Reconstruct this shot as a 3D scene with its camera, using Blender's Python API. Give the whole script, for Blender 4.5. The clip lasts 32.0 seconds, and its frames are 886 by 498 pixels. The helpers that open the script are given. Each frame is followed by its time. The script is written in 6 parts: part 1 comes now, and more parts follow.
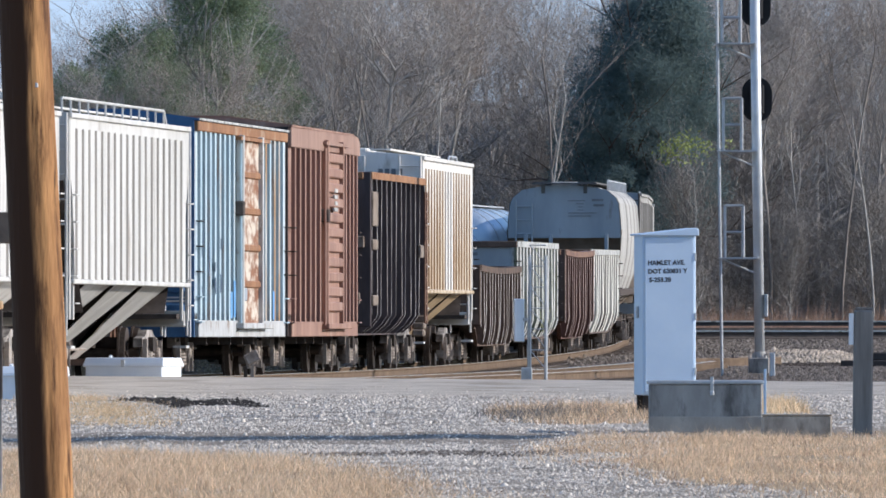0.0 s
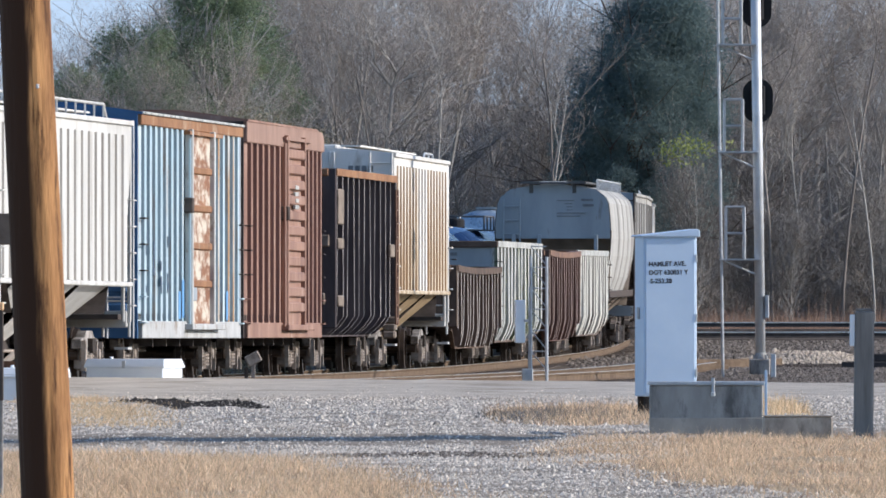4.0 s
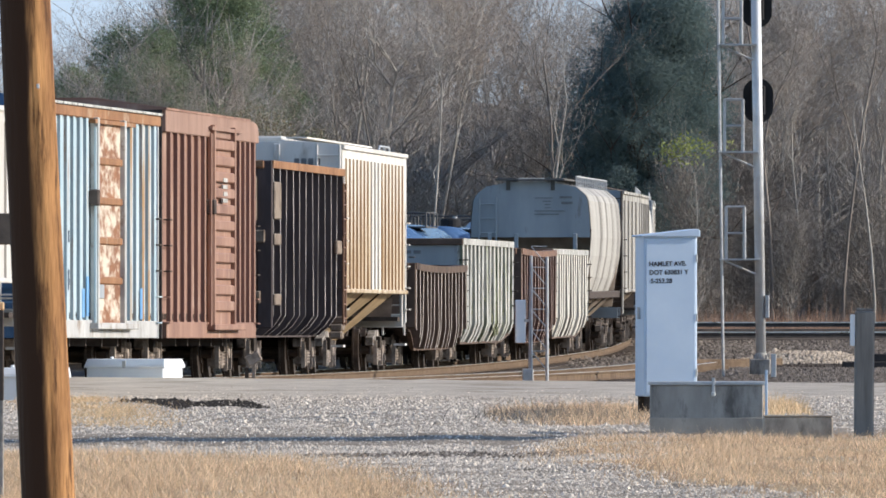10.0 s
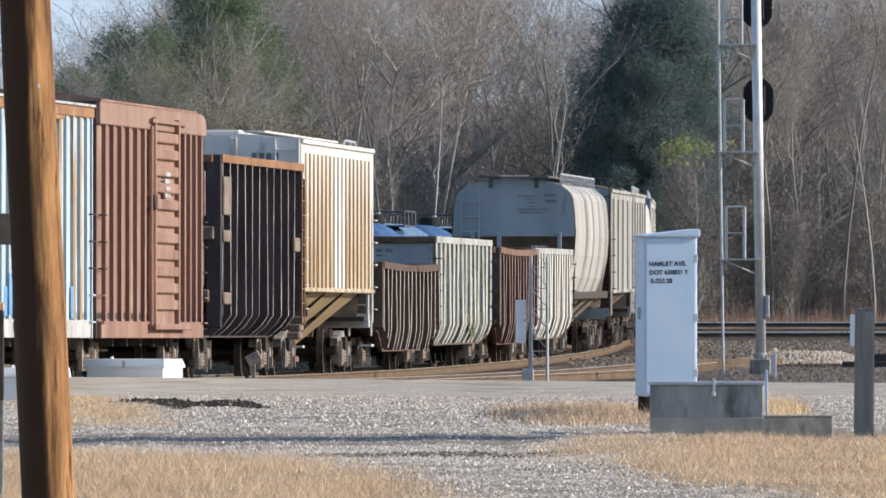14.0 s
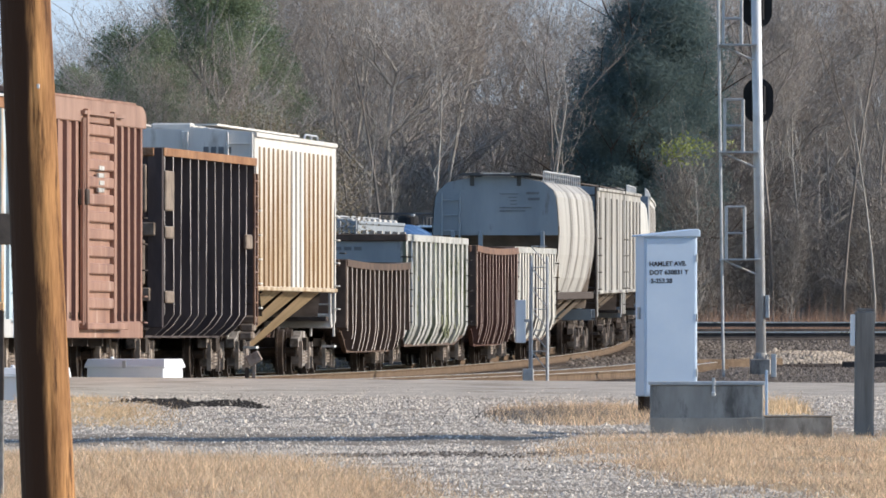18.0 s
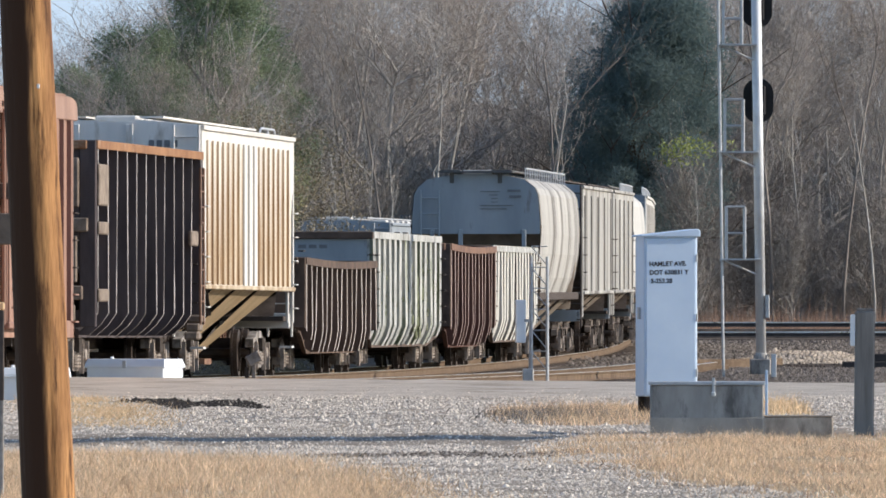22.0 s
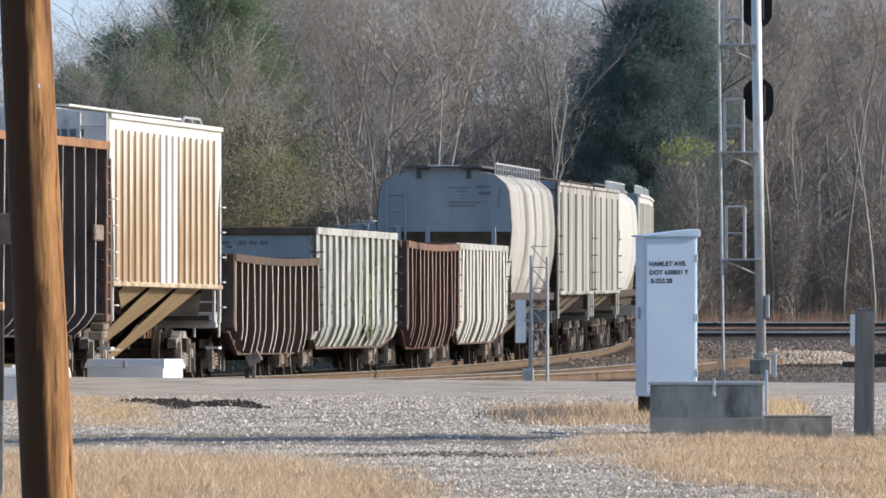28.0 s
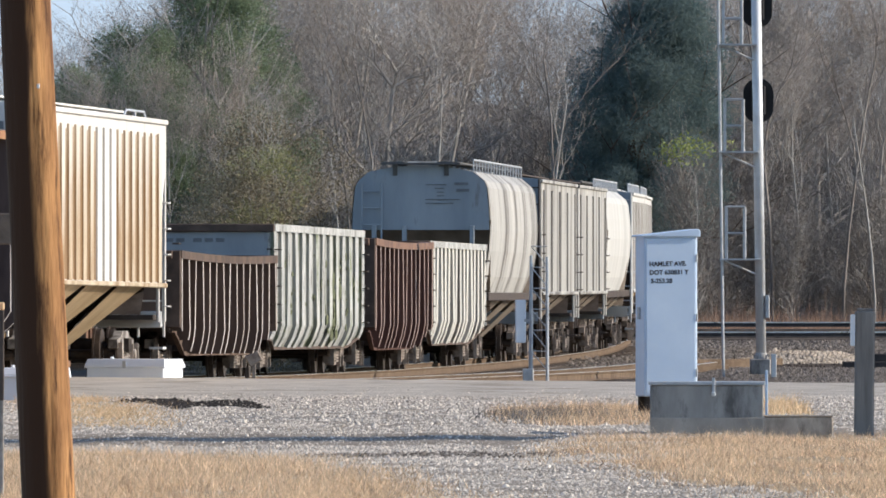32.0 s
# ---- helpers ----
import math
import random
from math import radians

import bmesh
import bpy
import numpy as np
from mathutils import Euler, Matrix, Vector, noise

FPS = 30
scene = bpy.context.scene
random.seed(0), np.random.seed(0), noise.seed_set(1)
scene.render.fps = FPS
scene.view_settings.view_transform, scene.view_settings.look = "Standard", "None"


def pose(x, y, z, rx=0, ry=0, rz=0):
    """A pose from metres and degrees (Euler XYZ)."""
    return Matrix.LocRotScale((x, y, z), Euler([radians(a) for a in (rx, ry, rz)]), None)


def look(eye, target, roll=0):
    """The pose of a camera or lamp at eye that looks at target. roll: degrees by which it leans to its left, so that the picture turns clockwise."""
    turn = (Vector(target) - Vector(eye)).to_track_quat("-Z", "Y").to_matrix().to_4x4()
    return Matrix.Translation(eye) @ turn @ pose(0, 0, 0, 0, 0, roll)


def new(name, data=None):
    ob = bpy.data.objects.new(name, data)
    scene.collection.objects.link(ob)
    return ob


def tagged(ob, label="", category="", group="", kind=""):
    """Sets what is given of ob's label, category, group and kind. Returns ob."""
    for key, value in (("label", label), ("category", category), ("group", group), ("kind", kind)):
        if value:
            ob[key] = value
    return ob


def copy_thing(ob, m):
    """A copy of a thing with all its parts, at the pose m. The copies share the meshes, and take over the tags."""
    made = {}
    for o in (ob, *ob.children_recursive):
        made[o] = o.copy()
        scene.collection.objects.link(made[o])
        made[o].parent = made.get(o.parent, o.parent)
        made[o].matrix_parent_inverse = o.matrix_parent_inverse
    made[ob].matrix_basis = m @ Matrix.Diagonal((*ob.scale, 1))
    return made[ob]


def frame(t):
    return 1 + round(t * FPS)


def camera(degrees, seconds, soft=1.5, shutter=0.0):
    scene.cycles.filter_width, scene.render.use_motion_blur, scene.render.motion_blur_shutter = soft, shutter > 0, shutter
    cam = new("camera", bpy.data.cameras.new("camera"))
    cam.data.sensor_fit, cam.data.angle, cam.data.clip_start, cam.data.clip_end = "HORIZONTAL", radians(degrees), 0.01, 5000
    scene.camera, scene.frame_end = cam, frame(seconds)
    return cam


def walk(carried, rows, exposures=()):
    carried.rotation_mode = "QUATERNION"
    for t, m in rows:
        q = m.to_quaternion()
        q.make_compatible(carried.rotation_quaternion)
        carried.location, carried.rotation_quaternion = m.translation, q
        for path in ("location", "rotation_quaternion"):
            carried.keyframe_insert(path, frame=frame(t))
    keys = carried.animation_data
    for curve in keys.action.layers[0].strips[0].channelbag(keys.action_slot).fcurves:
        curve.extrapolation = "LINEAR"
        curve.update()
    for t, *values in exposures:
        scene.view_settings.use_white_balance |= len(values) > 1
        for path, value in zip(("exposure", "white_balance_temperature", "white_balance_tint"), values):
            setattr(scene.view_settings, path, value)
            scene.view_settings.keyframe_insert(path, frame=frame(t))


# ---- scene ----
# The camera stands on a tripod, far off, with a very long lens.
cam = camera(3.3265, 32.0, soft=1.7)
EYE = (0, 0, 1.47)
walk(cam, [(0, pose(*EYE, 90.1847, 0, -0.004)), (0.4, pose(*EYE, 90.191, 0, -0.004)),
           (5, pose(*EYE, 90.1889, 0, 0)), (32, pose(*EYE, 90.1889, 0, 0.0015))],
     [(0, 0.45, 5500, 13), (3.5, 0.45, 5500, 13), (5.5, 0.53, 5950, 12), (32, 0.53, 5950, 12)])

# ---- light: low winter sun from the side, clear sky ----
SUN_AZ, SUN_EL = 2.0, 23.0
sky = bpy.data.worlds.new("sky")
scene.world = sky
sky.use_nodes = True
nt = sky.node_tree
st = nt.nodes.new("ShaderNodeTexSky")
st.sky_type, st.sun_disc = "NISHITA", False
st.air_density, st.dust_density, st.ozone_density = 1.0, 0.35, 1.6
st.sun_elevation, st.sun_rotation = radians(SUN_EL), radians(90 - SUN_AZ)
nt.links.new(st.outputs[0], nt.nodes["Background"].inputs[0])
nt.nodes["Background"].inputs[1].default_value = 0.12
sun = new("sun", bpy.data.lights.new("sun", "SUN"))
sun.data.energy, sun.data.angle, sun.data.color = 3.75, radians(0.5), (1.0, 0.865, 0.68)
sd = Vector((math.cos(radians(SUN_AZ)) * math.cos(radians(SUN_EL)), math.sin(radians(SUN_AZ)) * math.cos(radians(SUN_EL)), math.sin(radians(SUN_EL))))
sun.matrix_world = look(sd * 100, (0, 0, 0))


# ---- materials ----
def material(name, a, b, scale=3.0, rough=0.7, metal=0.0, bump=0.2, fine=40.0, streak=1.0, rust=None, amount=0.5, rscale=2.0, contrast=0.16, spread=0.0, thin=0.0, spec=0.5, fade=None):
    """Two-tone surface with grain, optional run-down streaks (streak stretches the pattern upwards) and patches of a third colour."""
    m = bpy.data.materials.new(name)
    m.use_nodes = True
    t = m.node_tree
    N, L = t.nodes.new, t.links.new
    bsdf = t.nodes["Principled BSDF"]
    tc, info, add = N("ShaderNodeTexCoord"), N("ShaderNodeObjectInfo"), N("ShaderNodeVectorMath")
    mul = N("ShaderNodeMath")
    mul.operation, mul.inputs[1].default_value = "MULTIPLY", 37.0
    L(info.outputs["Random"], mul.inputs[0])
    L(tc.outputs["Object"], add.inputs[0])
    L(mul.outputs[0], add.inputs[1])
    mp = N("ShaderNodeMapping")
    mp.inputs["Scale"].default_value = (1, 1, 1 / streak)
    L(add.outputs[0], mp.inputs[0])
    n1 = N("ShaderNodeTexNoise")
    n1.inputs["Scale"].default_value, n1.inputs["Detail"].default_value, n1.inputs["Roughness"].default_value = scale, 6, 0.65
    L(mp.outputs[0], n1.inputs["Vector"])
    r1 = N("ShaderNodeValToRGB")
    r1.color_ramp.elements[0].position, r1.color_ramp.elements[1].position = 0.5 - contrast, 0.5 + contrast
    r1.color_ramp.elements[0].color, r1.color_ramp.elements[1].color = (*a, 1), (*b, 1)
    L(n1.outputs[0], r1.inputs[0])
    colour = r1.outputs[0]
    n2 = N("ShaderNodeTexNoise")
    n2.inputs["Scale"].default_value, n2.inputs["Detail"].default_value = fine, 4
    L((mp if streak > 8 else add).outputs[0], n2.inputs["Vector"])
    if rust:
        n3 = N("ShaderNodeTexNoise")
        n3.inputs["Scale"].default_value, n3.inputs["Detail"].default_value, n3.inputs["Roughness"].default_value = rscale, 8, 0.7
        L(mp.outputs[0], n3.inputs["Vector"])
        r3 = N("ShaderNodeValToRGB")
        r3.color_ramp.elements[0].position, r3.color_ramp.elements[1].position = 1 - amount - 0.06, 1 - amount + 0.06
        L(n3.outputs[0], r3.inputs[0])
        mx = N("ShaderNodeMix")
        mx.data_type = "RGBA"
        L(r3.outputs[0], mx.inputs[0])
        L(colour, mx.inputs[6])
        mx.inputs[7].default_value = (*rust, 1)
        colour = mx.outputs[2]
    if fade:
        # paler towards the top in ragged runs: start height, end height, colour
        sx, ma, fr = N("ShaderNodeSeparateXYZ"), N("ShaderNodeMath"), N("ShaderNodeMapRange")
        L(tc.outputs["Object"], sx.inputs[0])
        ma.operation, ma.inputs[1].default_value = "MULTIPLY_ADD", 1.6
        L(n1.outputs[0], ma.inputs[0])
        L(sx.outputs["Z"], ma.inputs[2])
        fr.inputs[1].default_value, fr.inputs[2].default_value = fade[0] + 0.8, fade[1] + 0.8
        L(ma.outputs[0], fr.inputs[0])
        mf = N("ShaderNodeMix")
        mf.data_type = "RGBA"
        L(fr.outputs[0], mf.inputs[0])
        L(colour, mf.inputs[6])
        mf.inputs[7].default_value = (*fade[2], 1)
        colour = mf.outputs[2]
    if spread:
        hs, mr = N("ShaderNodeHueSaturation"), N("ShaderNodeMapRange")
        mr.inputs[3].default_value, mr.inputs[4].default_value = 1 - spread, 1 + spread
        geo = N("ShaderNodeNewGeometry")
        L(geo.outputs["Random Per Island"], mr.inputs[0])
        L(mr.outputs[0], hs.inputs["Value"])
        L(colour, hs.inputs["Color"])
        colour = hs.outputs[0]
    L(colour, bsdf.inputs["Base Color"])
    if thin:
        tl, ms = N("ShaderNodeBsdfTranslucent"), N("ShaderNodeMixShader")
        L(colour, tl.inputs["Color"])
        ms.inputs[0].default_value = thin
        L(bsdf.outputs[0], ms.inputs[1])
        L(tl.outputs[0], ms.inputs[2])
        L(ms.outputs[0], t.nodes["Material Output"].inputs["Surface"])
    bsdf.inputs["Metallic"].default_value = metal
    bsdf.inputs["Specular IOR Level"].default_value = spec
    rr = N("ShaderNodeMapRange")
    rr.inputs[3].default_value, rr.inputs[4].default_value = max(rough - 0.12, 0.05), min(rough + 0.12, 1)
    L(n1.outputs[0], rr.inputs[0])
    L(rr.outputs[0], bsdf.inputs["Roughness"])
    if bump:
        bp = N("ShaderNodeBump")
        bp.inputs["Strength"].default_value, bp.inputs["Distance"].default_value = bump, 0.02
        L(n2.outputs[0], bp.inputs["Height"])
        L(bp.outputs[0], bsdf.inputs["Normal"])
    return m


M_white = material("white_paint_weathered", (0.46, 0.445, 0.41), (0.63, 0.615, 0.58), 1.2, streak=5, rust=(0.30, 0.26, 0.21), amount=0.37)
M_csx = material("white_paint_stained", (0.55, 0.525, 0.48), (0.72, 0.70, 0.66), 0.8, streak=7, rust=(0.42, 0.33, 0.22), amount=0.34)
M_stain = material("ochre_grain_stain", (0.15, 0.080, 0.030), (0.27, 0.155, 0.062), 1.4, streak=9, rust=(0.36, 0.25, 0.13), amount=0.36, rscale=1.6, fade=(3.2, 5.0, (0.50, 0.43, 0.33)))
M_tan = material("tan_dusted_steel", (0.36, 0.25, 0.13), (0.52, 0.385, 0.225), 2, streak=3)
# On white cars' ends this bluish grey stands in for shade.
M_grey = material("grey_paint_end_shade", (0.25, 0.285, 0.315), (0.345, 0.38, 0.41), 1.0, streak=4, rust=(0.16, 0.15, 0.14), amount=0.36)
M_cream = material("cream_hopper_paint", (0.295, 0.283, 0.257), (0.50, 0.482, 0.442), 0.45, streak=9, rust=(0.13, 0.115, 0.10), amount=0.46, rscale=0.55, bump=0.04)
M_palecream = material("pale_hopper_paint", (0.40, 0.39, 0.36), (0.58, 0.565, 0.525), 0.45, streak=9, rust=(0.24, 0.215, 0.18), amount=0.36, rscale=0.55, bump=0.04)
M_capwhite = material("yellowed_white_paint", (0.44, 0.425, 0.37), (0.61, 0.59, 0.53), 0.8, streak=7, rust=(0.30, 0.25, 0.18), amount=0.36)
# Flank colour for the blue ribs, with their shade painted in.
M_blue = material("blue_rib_flank_shade", (0.155, 0.21, 0.25), (0.25, 0.315, 0.36), 1.2, streak=6, rust=(0.19, 0.13, 0.09), amount=0.40)
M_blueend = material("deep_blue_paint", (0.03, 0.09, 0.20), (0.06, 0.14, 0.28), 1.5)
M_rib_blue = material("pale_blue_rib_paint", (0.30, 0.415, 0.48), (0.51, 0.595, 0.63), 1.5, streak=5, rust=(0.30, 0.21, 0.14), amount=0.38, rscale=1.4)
M_orange = material("orange_rusted_plate", (0.20, 0.095, 0.045), (0.35, 0.19, 0.098), 1.5, rust=(0.44, 0.345, 0.25), amount=0.37, rscale=1.1, spec=0.2)
M_doorrust = material("flaking_white_on_rust", (0.17, 0.068, 0.028), (0.29, 0.125, 0.052), 1.0, streak=0.3, rust=(0.62, 0.545, 0.44), amount=0.49, rscale=0.9)
# Darker oxide for rib flanks: the shade is put into the colour.
M_brown = material("oxide_rib_flank_shade", (0.115, 0.056, 0.044), (0.20, 0.105, 0.082), 1.2, streak=5)
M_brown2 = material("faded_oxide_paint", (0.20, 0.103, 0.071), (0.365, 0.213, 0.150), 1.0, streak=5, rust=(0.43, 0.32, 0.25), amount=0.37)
M_brown3 = material("chalky_oxide_paint", (0.225, 0.128, 0.092), (0.355, 0.225, 0.168), 1.2, streak=2)
M_sillwhite = material("grimy_white_sill_paint", (0.36, 0.36, 0.35), (0.52, 0.52, 0.505), 1.2, streak=1.3, rust=(0.24, 0.185, 0.14), amount=0.40, rscale=2.5)
M_rib_stain = material("blue_rib_with_rust_runs", (0.42, 0.47, 0.47), (0.60, 0.63, 0.62), 1.5, streak=6, rust=(0.33, 0.19, 0.07), amount=0.50, rscale=1.2)
M_mossrib = material("white_rib_with_green_growth", (0.36, 0.36, 0.32), (0.54, 0.535, 0.49), 1.4, streak=2, rust=(0.12, 0.14, 0.055), amount=0.45, rscale=2.6)
# Black lightened a little to stand in for long-lens haze.
M_black = material("black_coal_car_paint", (0.062, 0.052, 0.054), (0.122, 0.102, 0.100), 2, streak=4, rough=0.95, spec=0.1)
M_dustplate = material("dusty_tan_plate", (0.15, 0.115, 0.09), (0.30, 0.245, 0.195), 4, spec=0.15)
M_blackrib = material("worn_grey_rib", (0.12, 0.105, 0.10), (0.46, 0.42, 0.40), 2, streak=4, rust=(0.05, 0.04, 0.04), amount=0.40)
M_rustpanel = material("dark_rusty_side", (0.095, 0.066, 0.050), (0.17, 0.122, 0.095), 2, streak=4, rough=0.95, spec=0.1)
M_redpanel = material("dark_red_rusty_side", (0.078, 0.045, 0.037), (0.145, 0.084, 0.066), 2, streak=4, rough=0.95, spec=0.1)
M_rustrib = material("pale_rust_rib", (0.30, 0.25, 0.215), (0.54, 0.485, 0.44), 1.6, streak=4)
M_rust = material("rust_steel", (0.155, 0.078, 0.045), (0.26, 0.145, 0.09), 2.5, rust=(0.10, 0.05, 0.035), amount=0.45)
M_chord = material("rust_chord", (0.065, 0.044, 0.034), (0.145, 0.10, 0.075), 2, spec=0.2)
M_oldwhite = material("flaked_white_paint", (0.35, 0.35, 0.325), (0.57, 0.565, 0.54), 1.4, streak=4, rust=(0.09, 0.085, 0.065), amount=0.44, rscale=7)
M_mossy = material("greenish_white_panel", (0.20, 0.205, 0.18), (0.38, 0.375, 0.345), 1.0, streak=3, rust=(0.075, 0.09, 0.035), amount=0.44, rscale=1.3)
M_truck = material("grimy_truck_steel", (0.030, 0.025, 0.022), (0.088, 0.070, 0.058), 4, rough=0.9, spec=0.15)
M_bearing = material("dusty_bearing_steel", (0.20, 0.16, 0.13), (0.46, 0.39, 0.33), 5, spec=0.2)
M_wheel = material("brown_wheel_steel", (0.03, 0.022, 0.018), (0.09, 0.065, 0.05), 4, metal=0.3, rough=0.6)
# Underframe tone also raised in place of haze.
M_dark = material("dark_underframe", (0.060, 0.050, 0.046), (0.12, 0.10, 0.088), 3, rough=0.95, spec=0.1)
M_mark = material("black_lettering", (0.02, 0.02, 0.025), (0.04, 0.04, 0.05), 8)
M_railside = material("rusty_rail", (0.10, 0.070, 0.048), (0.20, 0.145, 0.10), 3, rough=0.9, spec=0.1)
M_railtop = material("worn_rail_head", (0.50, 0.50, 0.50), (0.70, 0.70, 0.70), 3, metal=0.7, rough=0.3)
M_tie = material("weathered_tie", (0.08, 0.06, 0.045), (0.17, 0.13, 0.10), 4, streak=1)
# Fines darker than the stones, so gaps carry painted shade.
M_gravel = material("gravel_fines", (0.21, 0.175, 0.138), (0.38, 0.325, 0.26), 5, bump=0.3, fine=60, rust=(0.15, 0.126, 0.098), amount=0.42, rscale=0.35, rough=0.95, spec=0.05)
# Dirt lowered in tone to deepen the shade seen beneath the cars.
M_ground = material("yard_dirt", (0.085, 0.068, 0.051), (0.20, 0.16, 0.118), 0.5, bump=0.4, fine=20, rust=(0.055, 0.045, 0.036), amount=0.44, rscale=0.25, rough=0.95, spec=0.05)
M_stone = material("pale_crushed_stone", (0.42, 0.36, 0.29), (0.80, 0.71, 0.595), 6, bump=0.2, spread=0.45, rough=0.9, spec=0.08)
M_ballast = material("dirty_ballast_stone", (0.11, 0.092, 0.078), (0.27, 0.23, 0.19), 6, bump=0.3, spread=0.5, rough=0.95, spec=0.08)
M_road = material("old_pale_asphalt", (0.43, 0.375, 0.305), (0.59, 0.525, 0.44), 1.2, bump=0.4, fine=80, rust=(0.33, 0.285, 0.23), amount=0.42, rscale=0.8, rough=0.95, spec=0.05)
M_moss = material("green_algae_stain", (0.075, 0.085, 0.045), (0.18, 0.19, 0.12), 9, rough=0.95, spec=0.05)
M_patch = material("dark_tar_patch", (0.025, 0.023, 0.022), (0.075, 0.065, 0.055), 6, rough=0.9, spec=0.1)
M_grass = material("dry_winter_grass", (0.60, 0.41, 0.25), (0.92, 0.705, 0.475), 0.6, bump=0, spread=0.45, thin=0.35, rough=0.9, spec=0.1)
M_straw = material("bleached_straw", (0.70, 0.47, 0.255), (0.92, 0.69, 0.42), 0.8, bump=0, spread=0.3, thin=0.35)
M_pole = material("shaded_pole_wood", (0.15, 0.066, 0.024), (0.50, 0.265, 0.105), 8, streak=8.5, fine=30, bump=0.5, rust=(0.075, 0.033, 0.015), amount=0.43, rscale=13, spec=0.15, contrast=0.15)


def shade_side(m, lean, r):
    """Shade painted down the side of a leaning round pole away from the sun, with a ragged soft edge."""
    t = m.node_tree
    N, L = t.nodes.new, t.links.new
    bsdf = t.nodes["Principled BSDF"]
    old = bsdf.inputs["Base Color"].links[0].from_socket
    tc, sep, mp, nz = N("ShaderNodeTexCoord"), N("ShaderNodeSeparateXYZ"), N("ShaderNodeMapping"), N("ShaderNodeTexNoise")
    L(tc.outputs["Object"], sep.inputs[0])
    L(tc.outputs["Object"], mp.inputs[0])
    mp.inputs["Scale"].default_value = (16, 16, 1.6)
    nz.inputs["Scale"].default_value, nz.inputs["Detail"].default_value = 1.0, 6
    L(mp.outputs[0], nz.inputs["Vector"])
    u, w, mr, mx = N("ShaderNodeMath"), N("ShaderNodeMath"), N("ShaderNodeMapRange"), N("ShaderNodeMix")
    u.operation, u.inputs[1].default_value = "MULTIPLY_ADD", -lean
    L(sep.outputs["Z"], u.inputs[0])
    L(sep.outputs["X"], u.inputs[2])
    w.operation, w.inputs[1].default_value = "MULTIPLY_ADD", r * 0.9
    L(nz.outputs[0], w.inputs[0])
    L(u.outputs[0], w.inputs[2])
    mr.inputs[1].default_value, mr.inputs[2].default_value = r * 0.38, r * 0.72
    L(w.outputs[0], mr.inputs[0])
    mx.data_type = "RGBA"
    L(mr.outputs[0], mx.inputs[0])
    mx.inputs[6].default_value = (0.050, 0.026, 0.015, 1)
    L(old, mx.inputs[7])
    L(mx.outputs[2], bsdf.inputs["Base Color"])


shade_side(M_pole, -0.0467, 0.135)
M_post = material("grey_weathered_wood", (0.155, 0.143, 0.132), (0.29, 0.272, 0.25), 6, streak=10, spec=0.15)
# Blue tint puts skylit shade into the cabinet's white.
M_box = material("skylit_white_enamel", (0.51, 0.625, 0.775), (0.58, 0.69, 0.825), 1.5, rough=0.5, bump=0.03)
M_whitebox = material("chalky_white_enamel", (0.74, 0.775, 0.82), (0.84, 0.865, 0.89), 1.5, rough=0.55, bump=0.05, rust=(0.60, 0.59, 0.57), amount=0.33)
M_conc = material("stained_concrete", (0.30, 0.28, 0.255), (0.46, 0.435, 0.40), 2.5, streak=3, rust=(0.15, 0.14, 0.13), amount=0.44, spec=0.1)
M_galv = material("galvanised_steel", (0.40, 0.41, 0.42), (0.58, 0.59, 0.60), 5, metal=0.35, rough=0.55, bump=0.05)
M_alu = material("aluminium_paint", (0.55, 0.56, 0.57), (0.68, 0.69, 0.70), 3, metal=0.25, rough=0.5, bump=0.05)
M_signal = material("flat_black_signal", (0.008, 0.008, 0.009), (0.018, 0.018, 0.02), 4, rough=0.85)
M_bark = material("grey_bark", (0.26, 0.235, 0.21), (0.50, 0.465, 0.42), 1.2, streak=4, bump=0.5)
M_barkdark = material("dark_brown_bark", (0.12, 0.10, 0.085), (0.25, 0.215, 0.185), 1.2, streak=4, bump=0.4)
M_barkpale = material("pale_birch_bark", (0.27, 0.245, 0.215), (0.50, 0.465, 0.415), 1.5, bump=0.3)
M_twig = material("bare_twigs", (0.31, 0.265, 0.225), (0.48, 0.42, 0.36), 0.3, bump=0, spread=0.38, thin=0.25)
M_twigred = material("brownish_twigs", (0.31, 0.25, 0.20), (0.46, 0.38, 0.31), 0.3, bump=0, spread=0.38, thin=0.25)
M_evergreen = material("dark_evergreen_leaves", (0.125, 0.175, 0.175), (0.205, 0.26, 0.245), 0.7, rough=0.95, bump=0, spread=0.05, thin=0.5, spec=0.05)
M_pine = material("pine_needles", (0.125, 0.175, 0.115), (0.295, 0.345, 0.20), 0.7, rough=0.9, bump=0, spread=0.4, thin=0.4)
M_olive = material("olive_bush_leaves", (0.225, 0.225, 0.10), (0.375, 0.36, 0.17), 0.6, bump=0, spread=0.35, thin=0.3)
M_olivetwig = material("olive_brown_twigs", (0.20, 0.165, 0.105), (0.33, 0.275, 0.175), 0.5, bump=0, spread=0.4, thin=0.25)
M_yellow = material("yellow_green_vine", (0.24, 0.28, 0.075), (0.38, 0.41, 0.13), 0.8, bump=0, spread=0.3, thin=0.3)
M_reed = material("red_brown_sedge", (0.33, 0.195, 0.13), (0.47, 0.305, 0.21), 0.5, bump=0, spread=0.35, thin=0.3)
M_woods = material("far_woods", (0.11, 0.092, 0.08), (0.27, 0.225, 0.19), 1.6, streak=4, bump=0.5, fine=6)
M_silver = material("silver_tank_paint", (0.42, 0.5, 0.58), (0.6, 0.67, 0.72), 1.5, metal=0.6, rough=0.3, bump=0.05)

